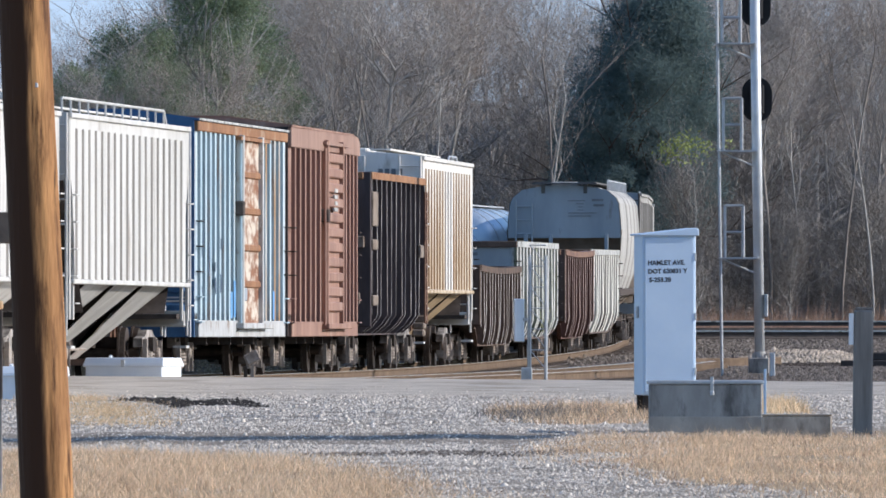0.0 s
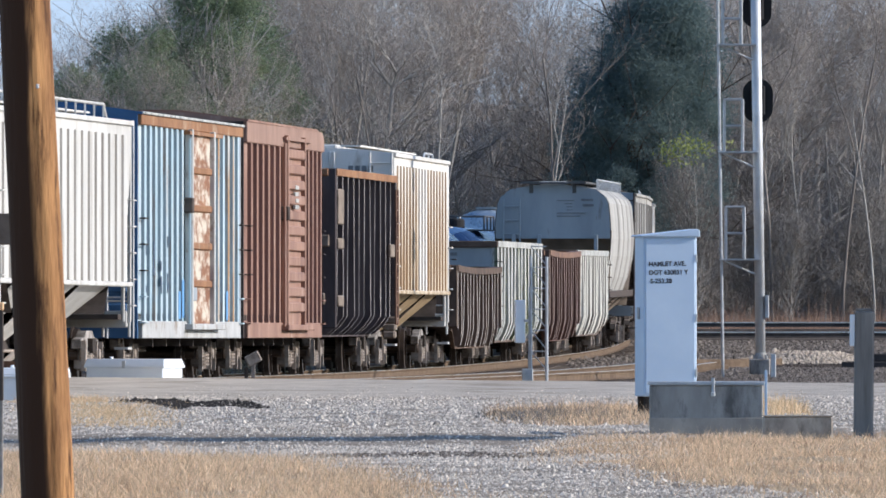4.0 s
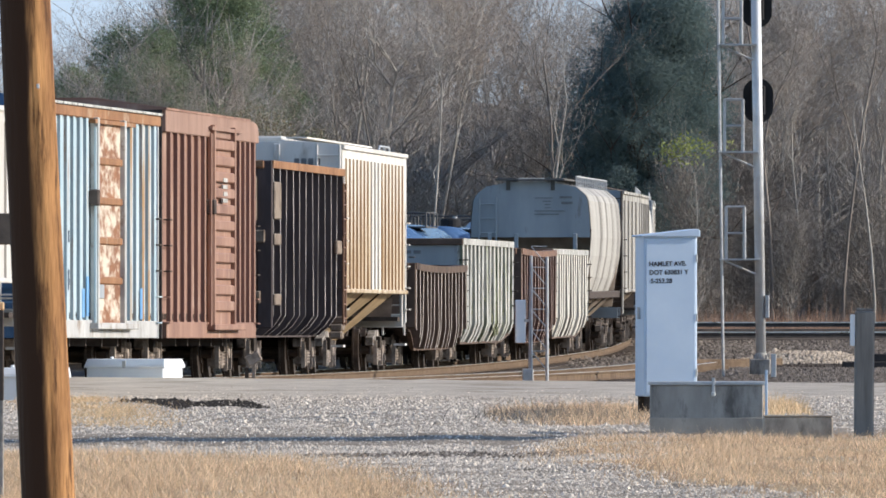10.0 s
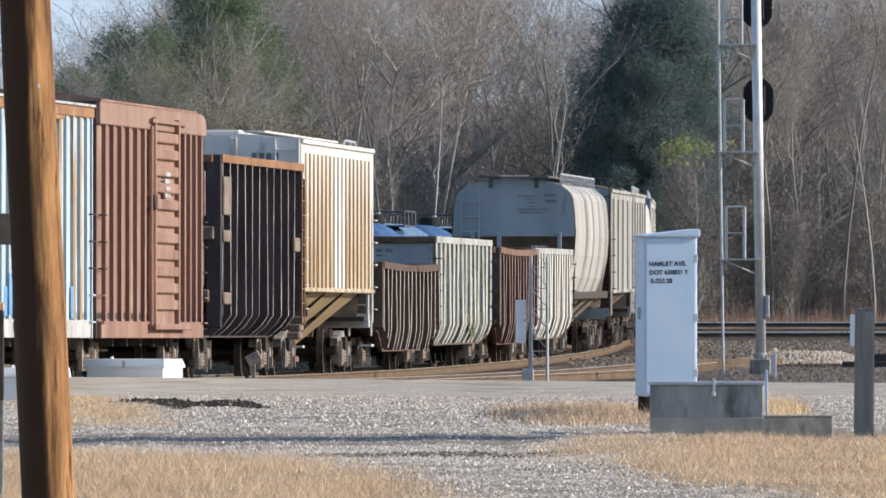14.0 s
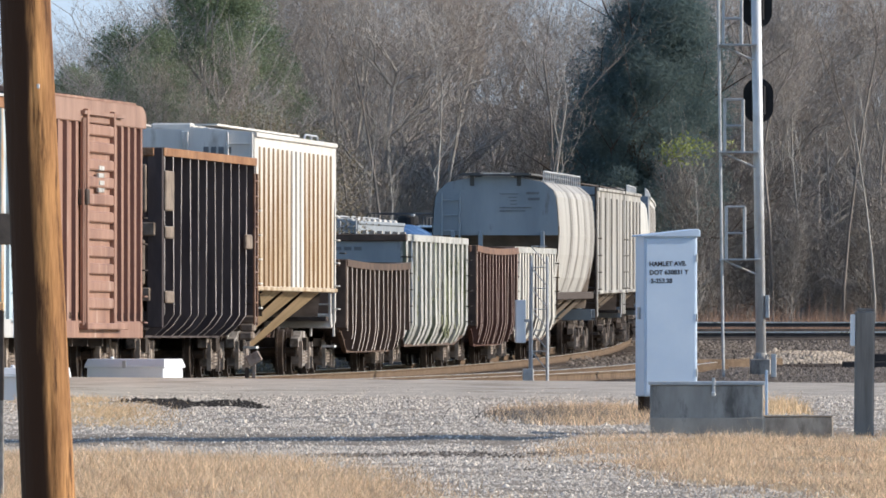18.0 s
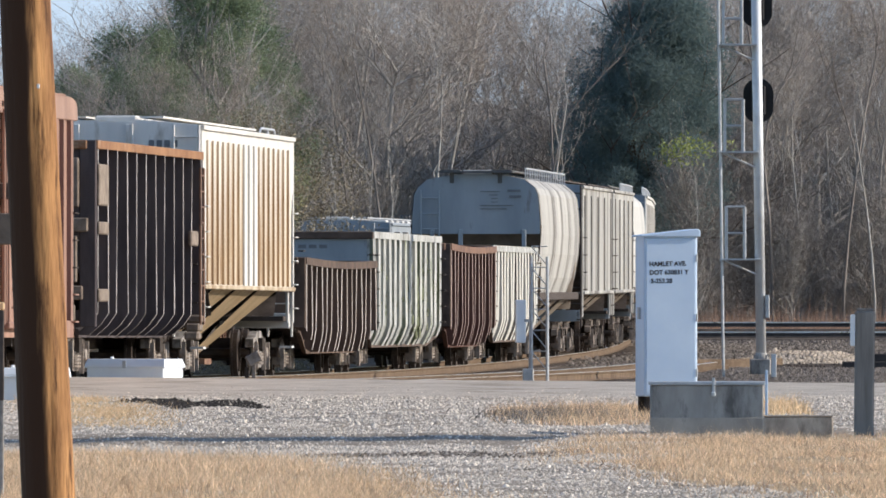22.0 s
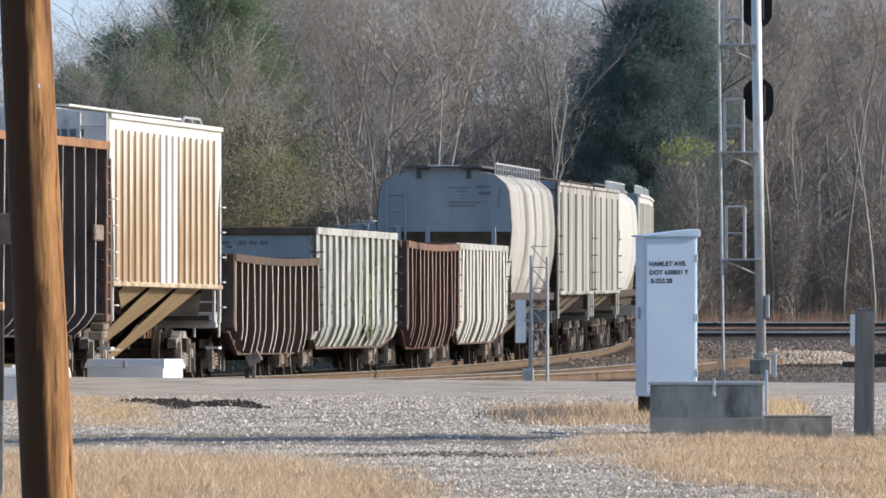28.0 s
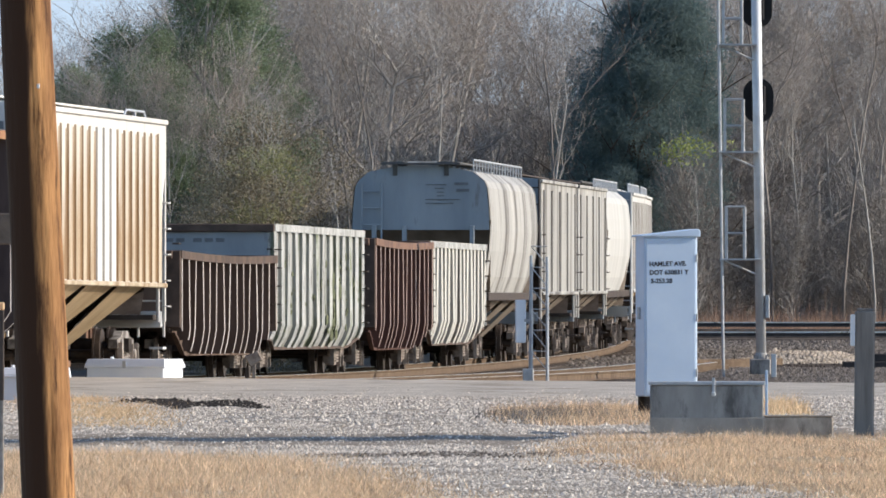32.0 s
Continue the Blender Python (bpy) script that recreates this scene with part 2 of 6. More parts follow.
M_slope = material("brown_slope_sheet", (0.18, 0.14, 0.105), (0.33, 0.27, 0.21), 1.5, streak=3)
# Dark tone puts the crossing rails' shaded sides into the colour.
M_railshade = material("shaded_dark_rail", (0.035, 0.03, 0.028), (0.075, 0.065, 0.06), 3, rough=0.9)
M_board = material("dark_running_board", (0.06, 0.06, 0.06), (0.14, 0.135, 0.13), 3)
M_cover = material("glossy_blue_tank_paint", (0.04, 0.09, 0.20), (0.09, 0.17, 0.33), 1.0, rough=0.25, bump=0.05)
M_soil = material("grass_soil", (0.30, 0.22, 0.135), (0.48, 0.37, 0.24), 2.0, bump=0.4, fine=30, rough=0.95, spec=0.05)
M_faded = material("faded_lettering", (0.12, 0.13, 0.145), (0.2, 0.21, 0.225), 8)
# Twig colour darkened, with the shade of the woods put in.
M_brush = material("shaded_brush_twigs", (0.165, 0.145, 0.128), (0.28, 0.25, 0.22), 0.3, bump=0, spread=0.35, thin=0.15)
M_mound = material("tan_dirt_stone", (0.40, 0.32, 0.235), (0.66, 0.55, 0.42), 4, bump=0.2, spread=0.35, rough=0.95, spec=0.05)
M_beam = material("buff_weathered_concrete", (0.34, 0.295, 0.25), (0.52, 0.46, 0.39), 3, streak=2, rust=(0.2, 0.18, 0.15), amount=0.40, spec=0.1)
M_stain2 = material("pale_grain_stain", (0.36, 0.265, 0.155), (0.60, 0.51, 0.38), 1.1, streak=7, rust=(0.27, 0.165, 0.075), amount=0.44, fade=(2.2, 4.6, (0.68, 0.65, 0.60)))
# Light tone stands in for sun on the coal car's worn rib edges.
M_ribcap = material("sunlit_rib_edge", (0.20, 0.175, 0.165), (0.50, 0.46, 0.44), 1.6, streak=4, rust=(0.06, 0.05, 0.045), amount=0.48)
# Grey for hopper rib flanks, standing in for shade in the grooves.
M_ribshade = material("white_rib_flank_shade", (0.22, 0.20, 0.175), (0.38, 0.355, 0.32), 1.2, streak=6)
M_corner = material("dark_corner_steel", (0.06, 0.04, 0.03), (0.14, 0.095, 0.07), 3, rough=0.9)

M_csxend = material("chalky_white_end", (0.60, 0.585, 0.56), (0.77, 0.75, 0.715), 1.0, streak=4, rust=(0.42, 0.385, 0.335), amount=0.38)
# Dark bed colour stands in for shade under trains and beside far rails.
M_bed = material("shaded_track_ballast", (0.045, 0.037, 0.031), (0.13, 0.105, 0.085), 3.0, bump=0.4, fine=20, rough=0.95, spec=0.1)

# ---- mesh helpers ----
def box(bm, x0, x1, y0, y1, z0, z1):
    v = [bm.verts.new((x, y, z)) for x in (x0, x1) for y in (y0, y1) for z in (z0, z1)]
    for f in ((0, 1, 3, 2), (4, 6, 7, 5), (0, 4, 5, 1), (2, 3, 7, 6), (0, 2, 6, 4), (1, 5, 7, 3)):
        bm.faces.new([v[i] for i in f])
    return v


def bevelled(bm, w=0.02, n=1):
    bmesh.ops.bevel(bm, geom=bm.edges[:], offset=w, segments=n, affect="EDGES", clamp_overlap=True)
    return bm


def tube(bm, p, q, r, r2=None, n=8, cap=True):
    p, q = Vector(p), Vector(q)
    m = (q - p).to_track_quat("Z", "Y").to_matrix()
    rings = []
    for c, rad in ((p, r), (q, r if r2 is None else r2)):
        rings.append([bm.verts.new(c + m @ Vector((rad * math.cos(2 * math.pi * i / n), rad * math.sin(2 * math.pi * i / n), 0))) for i in range(n)])
    for i in range(n):
        bm.faces.new((rings[0][i], rings[0][(i + 1) % n], rings[1][(i + 1) % n], rings[1][i]))
    if cap:
        bm.faces.new(rings[0][::-1])
        bm.faces.new(rings[1])


def prism(bm, pts, a, b, axis="y"):
    """A closed outline, drawn out from a to b along an axis. axis y: outline in x, z; axis x: outline in y, z; axis z: outline in x, y."""
    def put(u, w, d):
        return {"y": (u, d, w), "x": (d, u, w), "z": (u, w, d)}[axis]
    r0, r1 = [bm.verts.new(put(u, w, a)) for u, w in pts], [bm.verts.new(put(u, w, b)) for u, w in pts]
    n = len(pts)
    for i in range(n):
        bm.faces.new((r0[i], r0[(i + 1) % n], r1[(i + 1) % n], r1[i]))
    bm.faces.new(r0[::-1])
    bm.faces.new(r1)


def solid(build, *a, **k):
    bm = bmesh.new()
    build(bm, *a, **k)
    return bm


def mesh_of(name, bm, material, smooth=False):
    bmesh.ops.recalc_face_normals(bm, faces=bm.faces[:])
    me = bpy.data.meshes.new(name)
    bm.to_mesh(me)
    bm.free()
    me.materials.append(material)
    if smooth:
        for f in me.polygons:
            f.use_smooth = True
    return me


def part(name, bm, material, parent=None, label="", at=None, smooth=False):
    me = bm if isinstance(bm, bpy.types.Mesh) else mesh_of(name, bm, material, smooth)
    ob = new(name, me)
    if parent:
        ob.parent = parent
    if at is not None:
        ob.matrix_basis = at
    return tagged(ob, label)


def boxes(*bs):
    bm = bmesh.new()
    for b in bs:
        box(bm, *b)
    return bm


def thing(name, label, category, m=None, group="", kind=""):
    ob = new(name)
    if m is not None:
        ob.matrix_basis = m
    return tagged(ob, label, category, group, kind)


def words(text, size, material, parent, at, name="lettering", label=""):
    cu = bpy.data.curves.new(name, "FONT")
    cu.body, cu.size, cu.extrude, cu.offset = text, size, 0.001, 0.0022
    tmp = new(name, cu)
    me = bpy.data.meshes.new_from_object(tmp.evaluated_get(bpy.context.evaluated_depsgraph_get()))
    bpy.data.objects.remove(tmp)
    bpy.data.curves.remove(cu)
    me.materials.clear()
    me.materials.append(material)
    return part(name, me, material, parent, label, at)


# ---- the track's line in plan and the ground ----
PATH_S = np.arange(-120.0, 330.0, 1.0)


def _path():
    u = np.clip(PATH_S, -60, 160) / 100
    near = 0.0731 - 0.0479 * u + 0.0382 * u ** 2 - 0.0141 * u ** 3
    far = np.interp(PATH_S, [110, 125, 140, 160, 180, 200, 230], [0.0470, 0.0385, 0.0290, 0.0215, 0.0168, 0.0140, 0.0110])
    phi = np.where(PATH_S < 110, near, far)
    i0 = int(np.argmin(np.abs(PATH_S)))
    cx = np.concatenate([[0], np.cumsum((np.sin(phi)[1:] + np.sin(phi)[:-1]) / 2)])
    cy = np.concatenate([[0], np.cumsum((np.cos(phi)[1:] + np.cos(phi)[:-1]) / 2)])
    z = 1.47 - 1.3776 - 0.1572 * u + 0.1669 * u ** 2
    return -3.5368 + cx - cx[i0], 279.0374 + cy - cy[i0], z, phi


PX, PY, PZ, PPHI = _path()


def on_track(s, off=0.0, up=0.0):
    x, y, z, a = (float(np.interp(s, PATH_S, q)) for q in (PX, PY, PZ, PPHI))
    return Vector((x + off * math.cos(a), y - off * math.sin(a), z + up))


def advance(t):
    return 2.11747 * t + 0.0097719 * t * t - 0.000192888 * t ** 3


def fbm(x, y, s):
    return (np.sin(x * s * 1.3 + 1.7 * np.sin(y * s * .31 + 2)) * np.sin(y * s * .29 + 1.1 * np.sin(x * s * .9 + 1)) + 0.5 * np.sin(x * s * 2.9 + 4) * np.sin(y * s * .83 + x * s * .4))


def ground_z(x, y):
    """Height of the ground; works on numbers and arrays."""
    x, y = np.asarray(x, float), np.asarray(y, float)
    crest = 0.218 - 0.008 * np.clip(x, -9, 9)
    base = np.interp(y, [100, 160, 164, 167, 180, 205, 223], [0.0, 0.0, 0.0, 0.055, 0.065, 0.06, 0.04])
    # Bank steepened to fit the pole's shadow strip to the camera's view.
    swale = np.interp(y, [100, 135, 150, 160, 163.5, 164.5, 166], [0, -0.01, -0.06, -0.11, -0.105, 0.008, 0.0])
    base = base + swale * np.clip((1.5 - x) / 0.8, 0, 1)
    road = np.interp(y, [223, 226, 235, 236.5], [0, 0.15, 0.97, 1])
    after = np.interp(y, [236, 242, 262, 340, 385, 405, 470, 484, 520, 560], [0.2, 0.02, -0.2, -0.2, -0.05, -0.08, 0.10, 0.22, 0.48, 0.5])
    side = np.clip((x - 4.6) / 1.2, 0, 1)
    after = after + side * (0.18 * np.interp(y, [250, 270, 330, 370], [0, 1, 1, 0]) + 0.06 * np.exp(-((y - 385) / 14) ** 2)) + 0.52 * np.exp(-((y - 368) / 9) ** 2 - ((x - 8.7) / 0.85) ** 2) + 0.3 * np.exp(-((y - 372) / 8) ** 2 - ((x - 11.2) / 1.2) ** 2) + np.clip((y - 600) / 300, 0, 1) * 2
    g = np.where(y < 223, base, np.where(y < 236.5, base + (crest - base) * road, np.minimum(after, crest)))
    return g + 0.012 * fbm(x, y, 1.6) * np.where(y < 223, 1, 0.3)


def grid_mesh(name, xs, ys, lift, material):
    X, Y = np.meshgrid(xs, ys)
    Z = ground_z(X, Y) + lift
    v = np.stack([X, Y, Z], -1).reshape(-1, 3)
    n, m = len(xs), len(ys)
    a = (np.arange(m - 1)[:, None] * n + np.arange(n - 1)[None]).ravel()
    f = np.stack([a, a + 1, a + n + 1, a + n], -1)
    me = bpy.data.meshes.new(name)
    me.from_pydata(v.tolist(), [], f.tolist())
    me.materials.append(material)
    return new(name, me)


xs = np.concatenate([[-3000, -800, -200, -80, -40], np.arange(-24, 24.1, 0.4), [40, 80, 200, 800, 3000]])
ys = np.concatenate([[-800, -100, 0, 40, 70], np.arange(90, 160, 1.0), np.arange(160, 168, 0.25), np.arange(168, 262, 0.8), np.arange(262, 350, 3.0), np.arange(350, 392, 1.5), np.arange(392, 600, 3.0), [620, 660, 720, 900, 1500, 4000]])
ground = grid_mesh("ground", xs, ys, 0, M_gravel)
tagged(ground, "pale gravel yard with bare dirt and dry grass", "ground", kind="structure")
road = tagged(grid_mesh("road", np.concatenate([[-200, -80, -40], np.arange(-20, 20.1, 0.5), [40, 80, 200]]), np.arange(222, 239, 0.5), 0.006, M_road),
              "worn pale asphalt road across the tracks", "road", kind="structure")


def scatter_mesh(name, verts, faces, pts, size, turn, squash, material, tilt=0.25):
    """Many small copies of one little shape in one mesh, each with its own size and turn."""
    verts, faces = np.array(verts, float), np.array(faces, int)
    n, k = len(pts), len(verts)
    c, s = np.cos(turn)[:, None], np.sin(turn)[:, None]
    x, y, z = verts[None, :, 0] * size[:, None], verts[None, :, 1] * size[:, None], verts[None, :, 2] * (size * squash)[:, None]
    jit = 1 + tilt * np.random.uniform(-1, 1, (n, k))
    V = np.stack([pts[:, 0:1] + (x * c - y * s) * jit, pts[:, 1:2] + (x * s + y * c) * jit, pts[:, 2:3] + z * jit], -1).reshape(-1, 3)
    F = (faces[None] + (np.arange(n) * k)[:, None, None]).reshape(-1, faces.shape[1])
    me = bpy.data.meshes.new(name)
    me.vertices.add(len(V))
    me.vertices.foreach_set("co", V.ravel())
    me.loops.add(F.size)
    me.loops.foreach_set("vertex_index", F.ravel())
    me.polygons.add(len(F))
    me.polygons.foreach_set("loop_start", np.arange(0, F.size, F.shape[1]))
    me.update(calc_edges=True)
    me.materials.append(material)
    return new(name, me)


STONE_V = [(1, 0, .1), (.3, .9, .2), (-.8, .5, 0), (-.7, -.6, .15), (.4, -.9, 0), (.25, .2, .8), (-.3, -.15, .7)]
STONE_F = [(0, 1, 5), (1, 2, 5), (2, 6, 5), (2, 3, 6), (3, 4, 6), (4, 5, 6), (4, 0, 5)]


def in_grass(x, y):
    """Where dry grass grows in the gravel (0 to 1)."""
    w = 0.25 * fbm(x * 3, y, 0.6)
    left = (y < 148) & (x < np.interp(y, [100, 113, 125, 138, 148], [0.4, -0.1, -0.5, -1.4, -3.0]) + w)
    right = (y < 162 + 3 * w) & (x > np.interp(y, [100, 113, 125, 140, 152, 160], [3.3, 2.9, 2.1, 1.35, 0.95, 1.6]) + w)
    by = ((x - 1.75) / 0.85) ** 2 + ((y - 183) / 9) ** 2 < 1 + w
    tuft = ((x - 4.2) / 0.2) ** 2 + ((y - 192) / 5) ** 2 < 1
    straw = (np.abs(x + 5.2 - (214 - y) * 0.039) < 0.27 + 0.5 * w) & (y > 168) & (y < 217)
    return left, right, by, tuft, straw


ground.data.materials.append(M_ground)
ground.data.materials.append(M_soil)
_c = np.empty(len(ground.data.polygons) * 3)
ground.data.polygons.foreach_get("center", _c)
_c = _c.reshape(-1, 3)
_g = in_grass(_c[:, 0], _c[:, 1])
ground.data.polygons.foreach_set("material_index", np.where(_c[:, 1] > 240, 1, np.where(_g[0] | _g[1] | _g[2], 2, 0)))


def stones(name, n, x0, x1, y0, y1, size, material, label, keep=None, zf=ground_z, lift=-0.006):
    x, y = np.random.uniform(x0, x1, n), np.random.uniform(y0, y1, n)
    if keep is not None:
        k = keep(x, y)
        x, y = x[k], y[k]
    n = len(x)
    sz = size * np.random.lognormal(0, 0.28, n)
    ob = scatter_mesh(name, STONE_V, STONE_F, np.stack([x, y, zf(x, y) + lift], -1), sz, np.random.uniform(0, 6.28, n), np.random.uniform(0.8, 1.4, n), material, 0.38)
    return tagged(ob, label, "gravel", kind="stuff")


stones("gravel", 145000, -7.5, 7.5, 104, 224, 0.0140, M_stone, "loose pale crushed stone covering the yard", lambda x, y: (~(in_grass(x, y)[0] | in_grass(x, y)[1])) | (np.random.rand(len(x)) < 0.15))
stones("gravel", 20000, -7.5, 7.5, 168, 223, 0.0185, M_stone, "coarser crushed stone near the road edge")


stones("gravel", 70000, -3.9, 3.2, 104, 142, 0.0095, M_stone, "fine pale stone between the larger pieces", lambda x, y: ~(in_grass(x, y)[0] | in_grass(x, y)[1]))
stones("gravel", 30000, -7.5, 7.5, 219, 232, 0.013, M_stone, "stone chips kicked onto the road edge", lambda x, y: np.random.rand(len(x)) < np.clip((232 - y - 1.2 * np.sin(x * 2.3)) / 8, 0, 1) ** 2)
stones("gravel", 60000, -5, 2.5, 140, 168, 0.0135, M_stone, "loose pale crushed stone in the wheel path")
stones("tar_crumbs", 40000, -5.4, -1.8, 194, 216, 0.020, M_patch, "dark broken tar along the road edge", lambda x, y: ((x + 3.4) / 1.15) ** 2 + ((y - 206 + 5.0 * (x + 3.4)) / 7.0 + 0.5 * np.sin(x * 5)) ** 2 < np.random.uniform(0.2, 1.1, len(x)))
stones("dark_gravel", 26000, -1.6, 1.4, 143, 153, 0.015, M_ballast, "darker gravel in a wheel rut", lambda x, y: (x / 1.4) ** 2 + ((y - 148) / 4.0) ** 2 < np.random.uniform(0.2, 1.1, len(x)))


def blades(name, pts, h, lean, width, material, label):
    n = len(pts)
    V = [(-0.5, 0, 0), (0.5, 0, 0), (0.1, 0, 1)]
    a = np.random.uniform(-1.2, 1.2, n)
    hh = h * np.random.lognormal(0, 0.35, n)
    lx, ly = lean * np.random.normal(0, 1, n) * hh, lean * np.random.normal(0, 1, n) * hh
    P = np.empty((n, 3, 3))
    for j, (u, _, w) in enumerate(V):
        P[:, j, 0] = pts[:, 0] + u * width * np.cos(a) + w * lx
        P[:, j, 1] = pts[:, 1] + u * width * np.sin(a) + w * ly
        P[:, j, 2] = pts[:, 2] + w * hh
    me = bpy.data.meshes.new(name)
    me.vertices.add(n * 3)
    me.vertices.foreach_set("co", P.ravel())
    me.loops.add(n * 3)
    me.loops.foreach_set("vertex_index", np.arange(n * 3))
    me.polygons.add(n)
    me.polygons.foreach_set("loop_start", np.arange(0, n * 3, 3))
    me.update(calc_edges=True)
    me.materials.append(material)
    return tagged(new(name, me), label, "grass", kind="stuff")


def grass_patch(n, x0, x1, y0, y1, which, h, lean, width, material, label):
    x, y = np.random.uniform(x0, x1, n), np.random.uniform(y0, y1, n)
    k = in_grass(x + np.random.normal(0, 0.3, n), y + np.random.normal(0, 3.5, n))[which] & (np.random.rand(n) < 0.55 + 0.45 * np.sin(x * 2.1 + 0.21 * y) * np.sin(x * 0.9 - 0.33 * y))
    x, y = x[k], y[k]
    return blades("dry_grass", np.stack([x, y, ground_z(x, y) - 0.01], -1), h, lean, width, material, label)


grass_patch(170000, -7, 1, 100, 149, 0, 0.085, 0.6, 0.007, M_grass, "dry tan winter grass beside the gravel")
grass_patch(170000, 0, 7, 100, 165, 1, 0.065, 0.6, 0.007, M_grass, "dry tan winter grass beside the gravel")
grass_patch(38000, 0.5, 3, 170, 196, 2, 0.10, 0.5, 0.010, M_grass, "ragged dry grass beside the equipment cabinet")
grass_patch(12000, 3.9, 4.5, 184, 200, 3, 0.13, 0.4, 0.010, M_straw, "bleached grass tuft behind the battery box")
grass_patch(45000, -6.2, -2.9, 166, 218, 4, 0.065, 0.9, 0.012, M_straw, "flattened straw on the gravel")

stones("mound_stone", 26000, 6.6, 10.6, 352, 382, 0.04, M_mound, "tan dirt and stone heaped in a low mound", lambda x, y: ((x - 8.6) / 2.0) ** 2 + ((y - 367) / 14) ** 2 < np.random.uniform(0.4, 1.0, len(x)))

# Strip of dark stones laid where shade falls below the mound.
stones("dark_ballast", 14000, 7.4, 12.5, 339, 352, 0.035, M_bed, "ballast darkened for the shade below the mound")

grass_patch(26000, 0, 7, 100, 165, 1, 0.05, 0.9, 0.012, M_reed, "brown dead weeds among the grass")
grass_patch(9000, 0.5, 3, 170, 196, 2, 0.08, 0.9, 0.012, M_reed, "brown dead weeds beside the cabinet")
# Weeds in the darkened twig colour, standing in for shade by the cabinet.
gx, gy = np.random.normal(1.5, 0.42, 3500), np.random.normal(180, 3.0, 3500)
blades("dead_weeds", np.stack([gx, gy, ground_z(gx, gy)], -1), 0.09, 0.8, 0.012, M_brush, "grey-brown dead weeds beside the cabinet")
grass_patch(26000, -7, 1, 100, 149, 0, 0.05, 0.9, 0.012, M_reed, "brown dead weeds among the grass")


# ---- tracks ----
def rail_strip(pts, name, material, half=0.035, h=0.17, head=0.0, up=0.0):
    bm = bmesh.new()
    prev = None
    for i, p in enumerate(pts):
        a, b = pts[max(i - 1, 0)], pts[min(i + 1, len(pts) - 1)]
        d = (b - a)
        n = Vector((d.y, -d.x, 0)).normalized()
        prof = [(-0.07, 0), (-0.07, 0.015), (-0.012, 0.03), (-0.012, 0.125), (-0.036, 0.135), (-0.036, 0.165), (0.036, 0.165), (0.036, 0.135), (0.012, 0.125), (0.012, 0.03), (0.07, 0.015), (0.07, 0)]
        if head:
            prof = [(-0.03, 0.1655), (-0.03, 0.172), (0.03, 0.172), (0.03, 0.1655)] if head < 2 else [(-0.038, 0.132), (-0.038, 0.174), (0.038, 0.174), (0.038, 0.132)]
        ring = [bm.verts.new(p + n * u + Vector((0, 0, w - 0.172 + up))) for u, w in prof]
        if prev:
            for j in range(len(ring)):
                k = (j + 1) % len(ring)
                bm.faces.new((prev[j], prev[k], ring[k], ring[j]))
        prev = ring
    return mesh_of(name, bm, material)


def railway(name, label, centre, ties=True, gauge=0.7525, ballast=True, steel=None, bed=None):
    """Two rails on ties in ballast. centre: a list of points at rail-top height."""
    tr = tagged(new(name), label, "railway track", kind="structure")
    nrm = []
    for i in range(len(centre)):
        a, b = centre[max(i - 1, 0)], centre[min(i + 1, len(centre) - 1)]
        nrm.append(Vector((b.y - a.y, a.x - b.x, 0)).normalized())
    for e in (-1, 1):
        pts = [c + n * e * gauge for c, n in zip(centre, nrm)]
        r = part("rail", rail_strip(pts, "rail", steel or M_railside), None, tr, "rust-brown steel rail")
        part("rail_head", rail_strip(pts, "rail_head", M_railtop, head=2 if steel else 1), None, r, "polished running surface")
    if ballast:
        bm = bmesh.new()
        prev = None
        for c, n in zip(centre, nrm):
            ring = [bm.verts.new(c + n * u + Vector((0, 0, w))) for u, w in ((-2.6, -0.75), (-1.5, -0.235), (1.5, -0.235), (2.6, -0.75))]
            if prev:
                for j in range(3):
                    bm.faces.new((prev[j], prev[j + 1], ring[j + 1], ring[j]))
            prev = ring
        part("ballast_bed", bm, bed or M_ground, tr, "dirty brown ballast")
    if ties:
        me = mesh_of("tie", bevelled(boxes((-1.3, 1.3, -0.115, 0.115, -0.17, 0)), 0.012), M_tie)
        run, last = 0.0, 0
        for i in range(len(centre) - 1):
            d = centre[i + 1] - centre[i]
            while run < d.length:
                p = centre[i] + d.normalized() * run
                part("tie", me, None, tr, at=Matrix.Translation(p + Vector((0, 0, -0.185 + random.uniform(-0.01, 0.01)))) @ Euler((0, 0, -math.atan2(d.x, d.y) + random.uniform(-0.02, 0.02))).to_matrix().to_4x4())
                run += 0.56 * (1 if p.y < 400 else 2.5)
            run -= d.length
    return tr


railway("track_1", "rusty main track curving away under the train", [on_track(s) for s in range(-40, 215, 5)], bed=M_bed)
# the line behind the main track, in plan, and its length along the way
BACK_X = np.array([-10.9, -7.65, -5.6, -4.9, -3.88, -2.79, -1.63, -0.39, 0.60, 1.28, 1.60, 1.72, 1.74, 1.76, 1.85, 2.00])
BACK_Y = np.array([300.0, 346.0, 375.0, 385.0, 397.0, 410.0, 423.0, 436.0, 447.0, 454.0, 460.0, 470.0, 490.0, 520.0, 560.0, 600.0])
BACK_S = np.concatenate([[0], np.cumsum(np.hypot(np.diff(BACK_X), np.diff(BACK_Y)))])
BACK_S -= np.interp(400.8, BACK_Y, BACK_S)
railway("track_5", "rusty track behind the train", [Vector((float(np.interp(y, BACK_Y, BACK_X)), y, 0.1)) for y in range(302, 574, 6)], ties=False, bed=M_bed)
second = [Vector((x, y, z)) for x, y, z in ((-2.9, 251, 0.10), (-1.15, 268, 0.06), (1.0, 288, 0.05), (3.1, 308, 0.05), (4.7, 328, 0.07), (6.0, 350, 0.10))]
railway("track_2", "rusty side track diverging from the main", second)
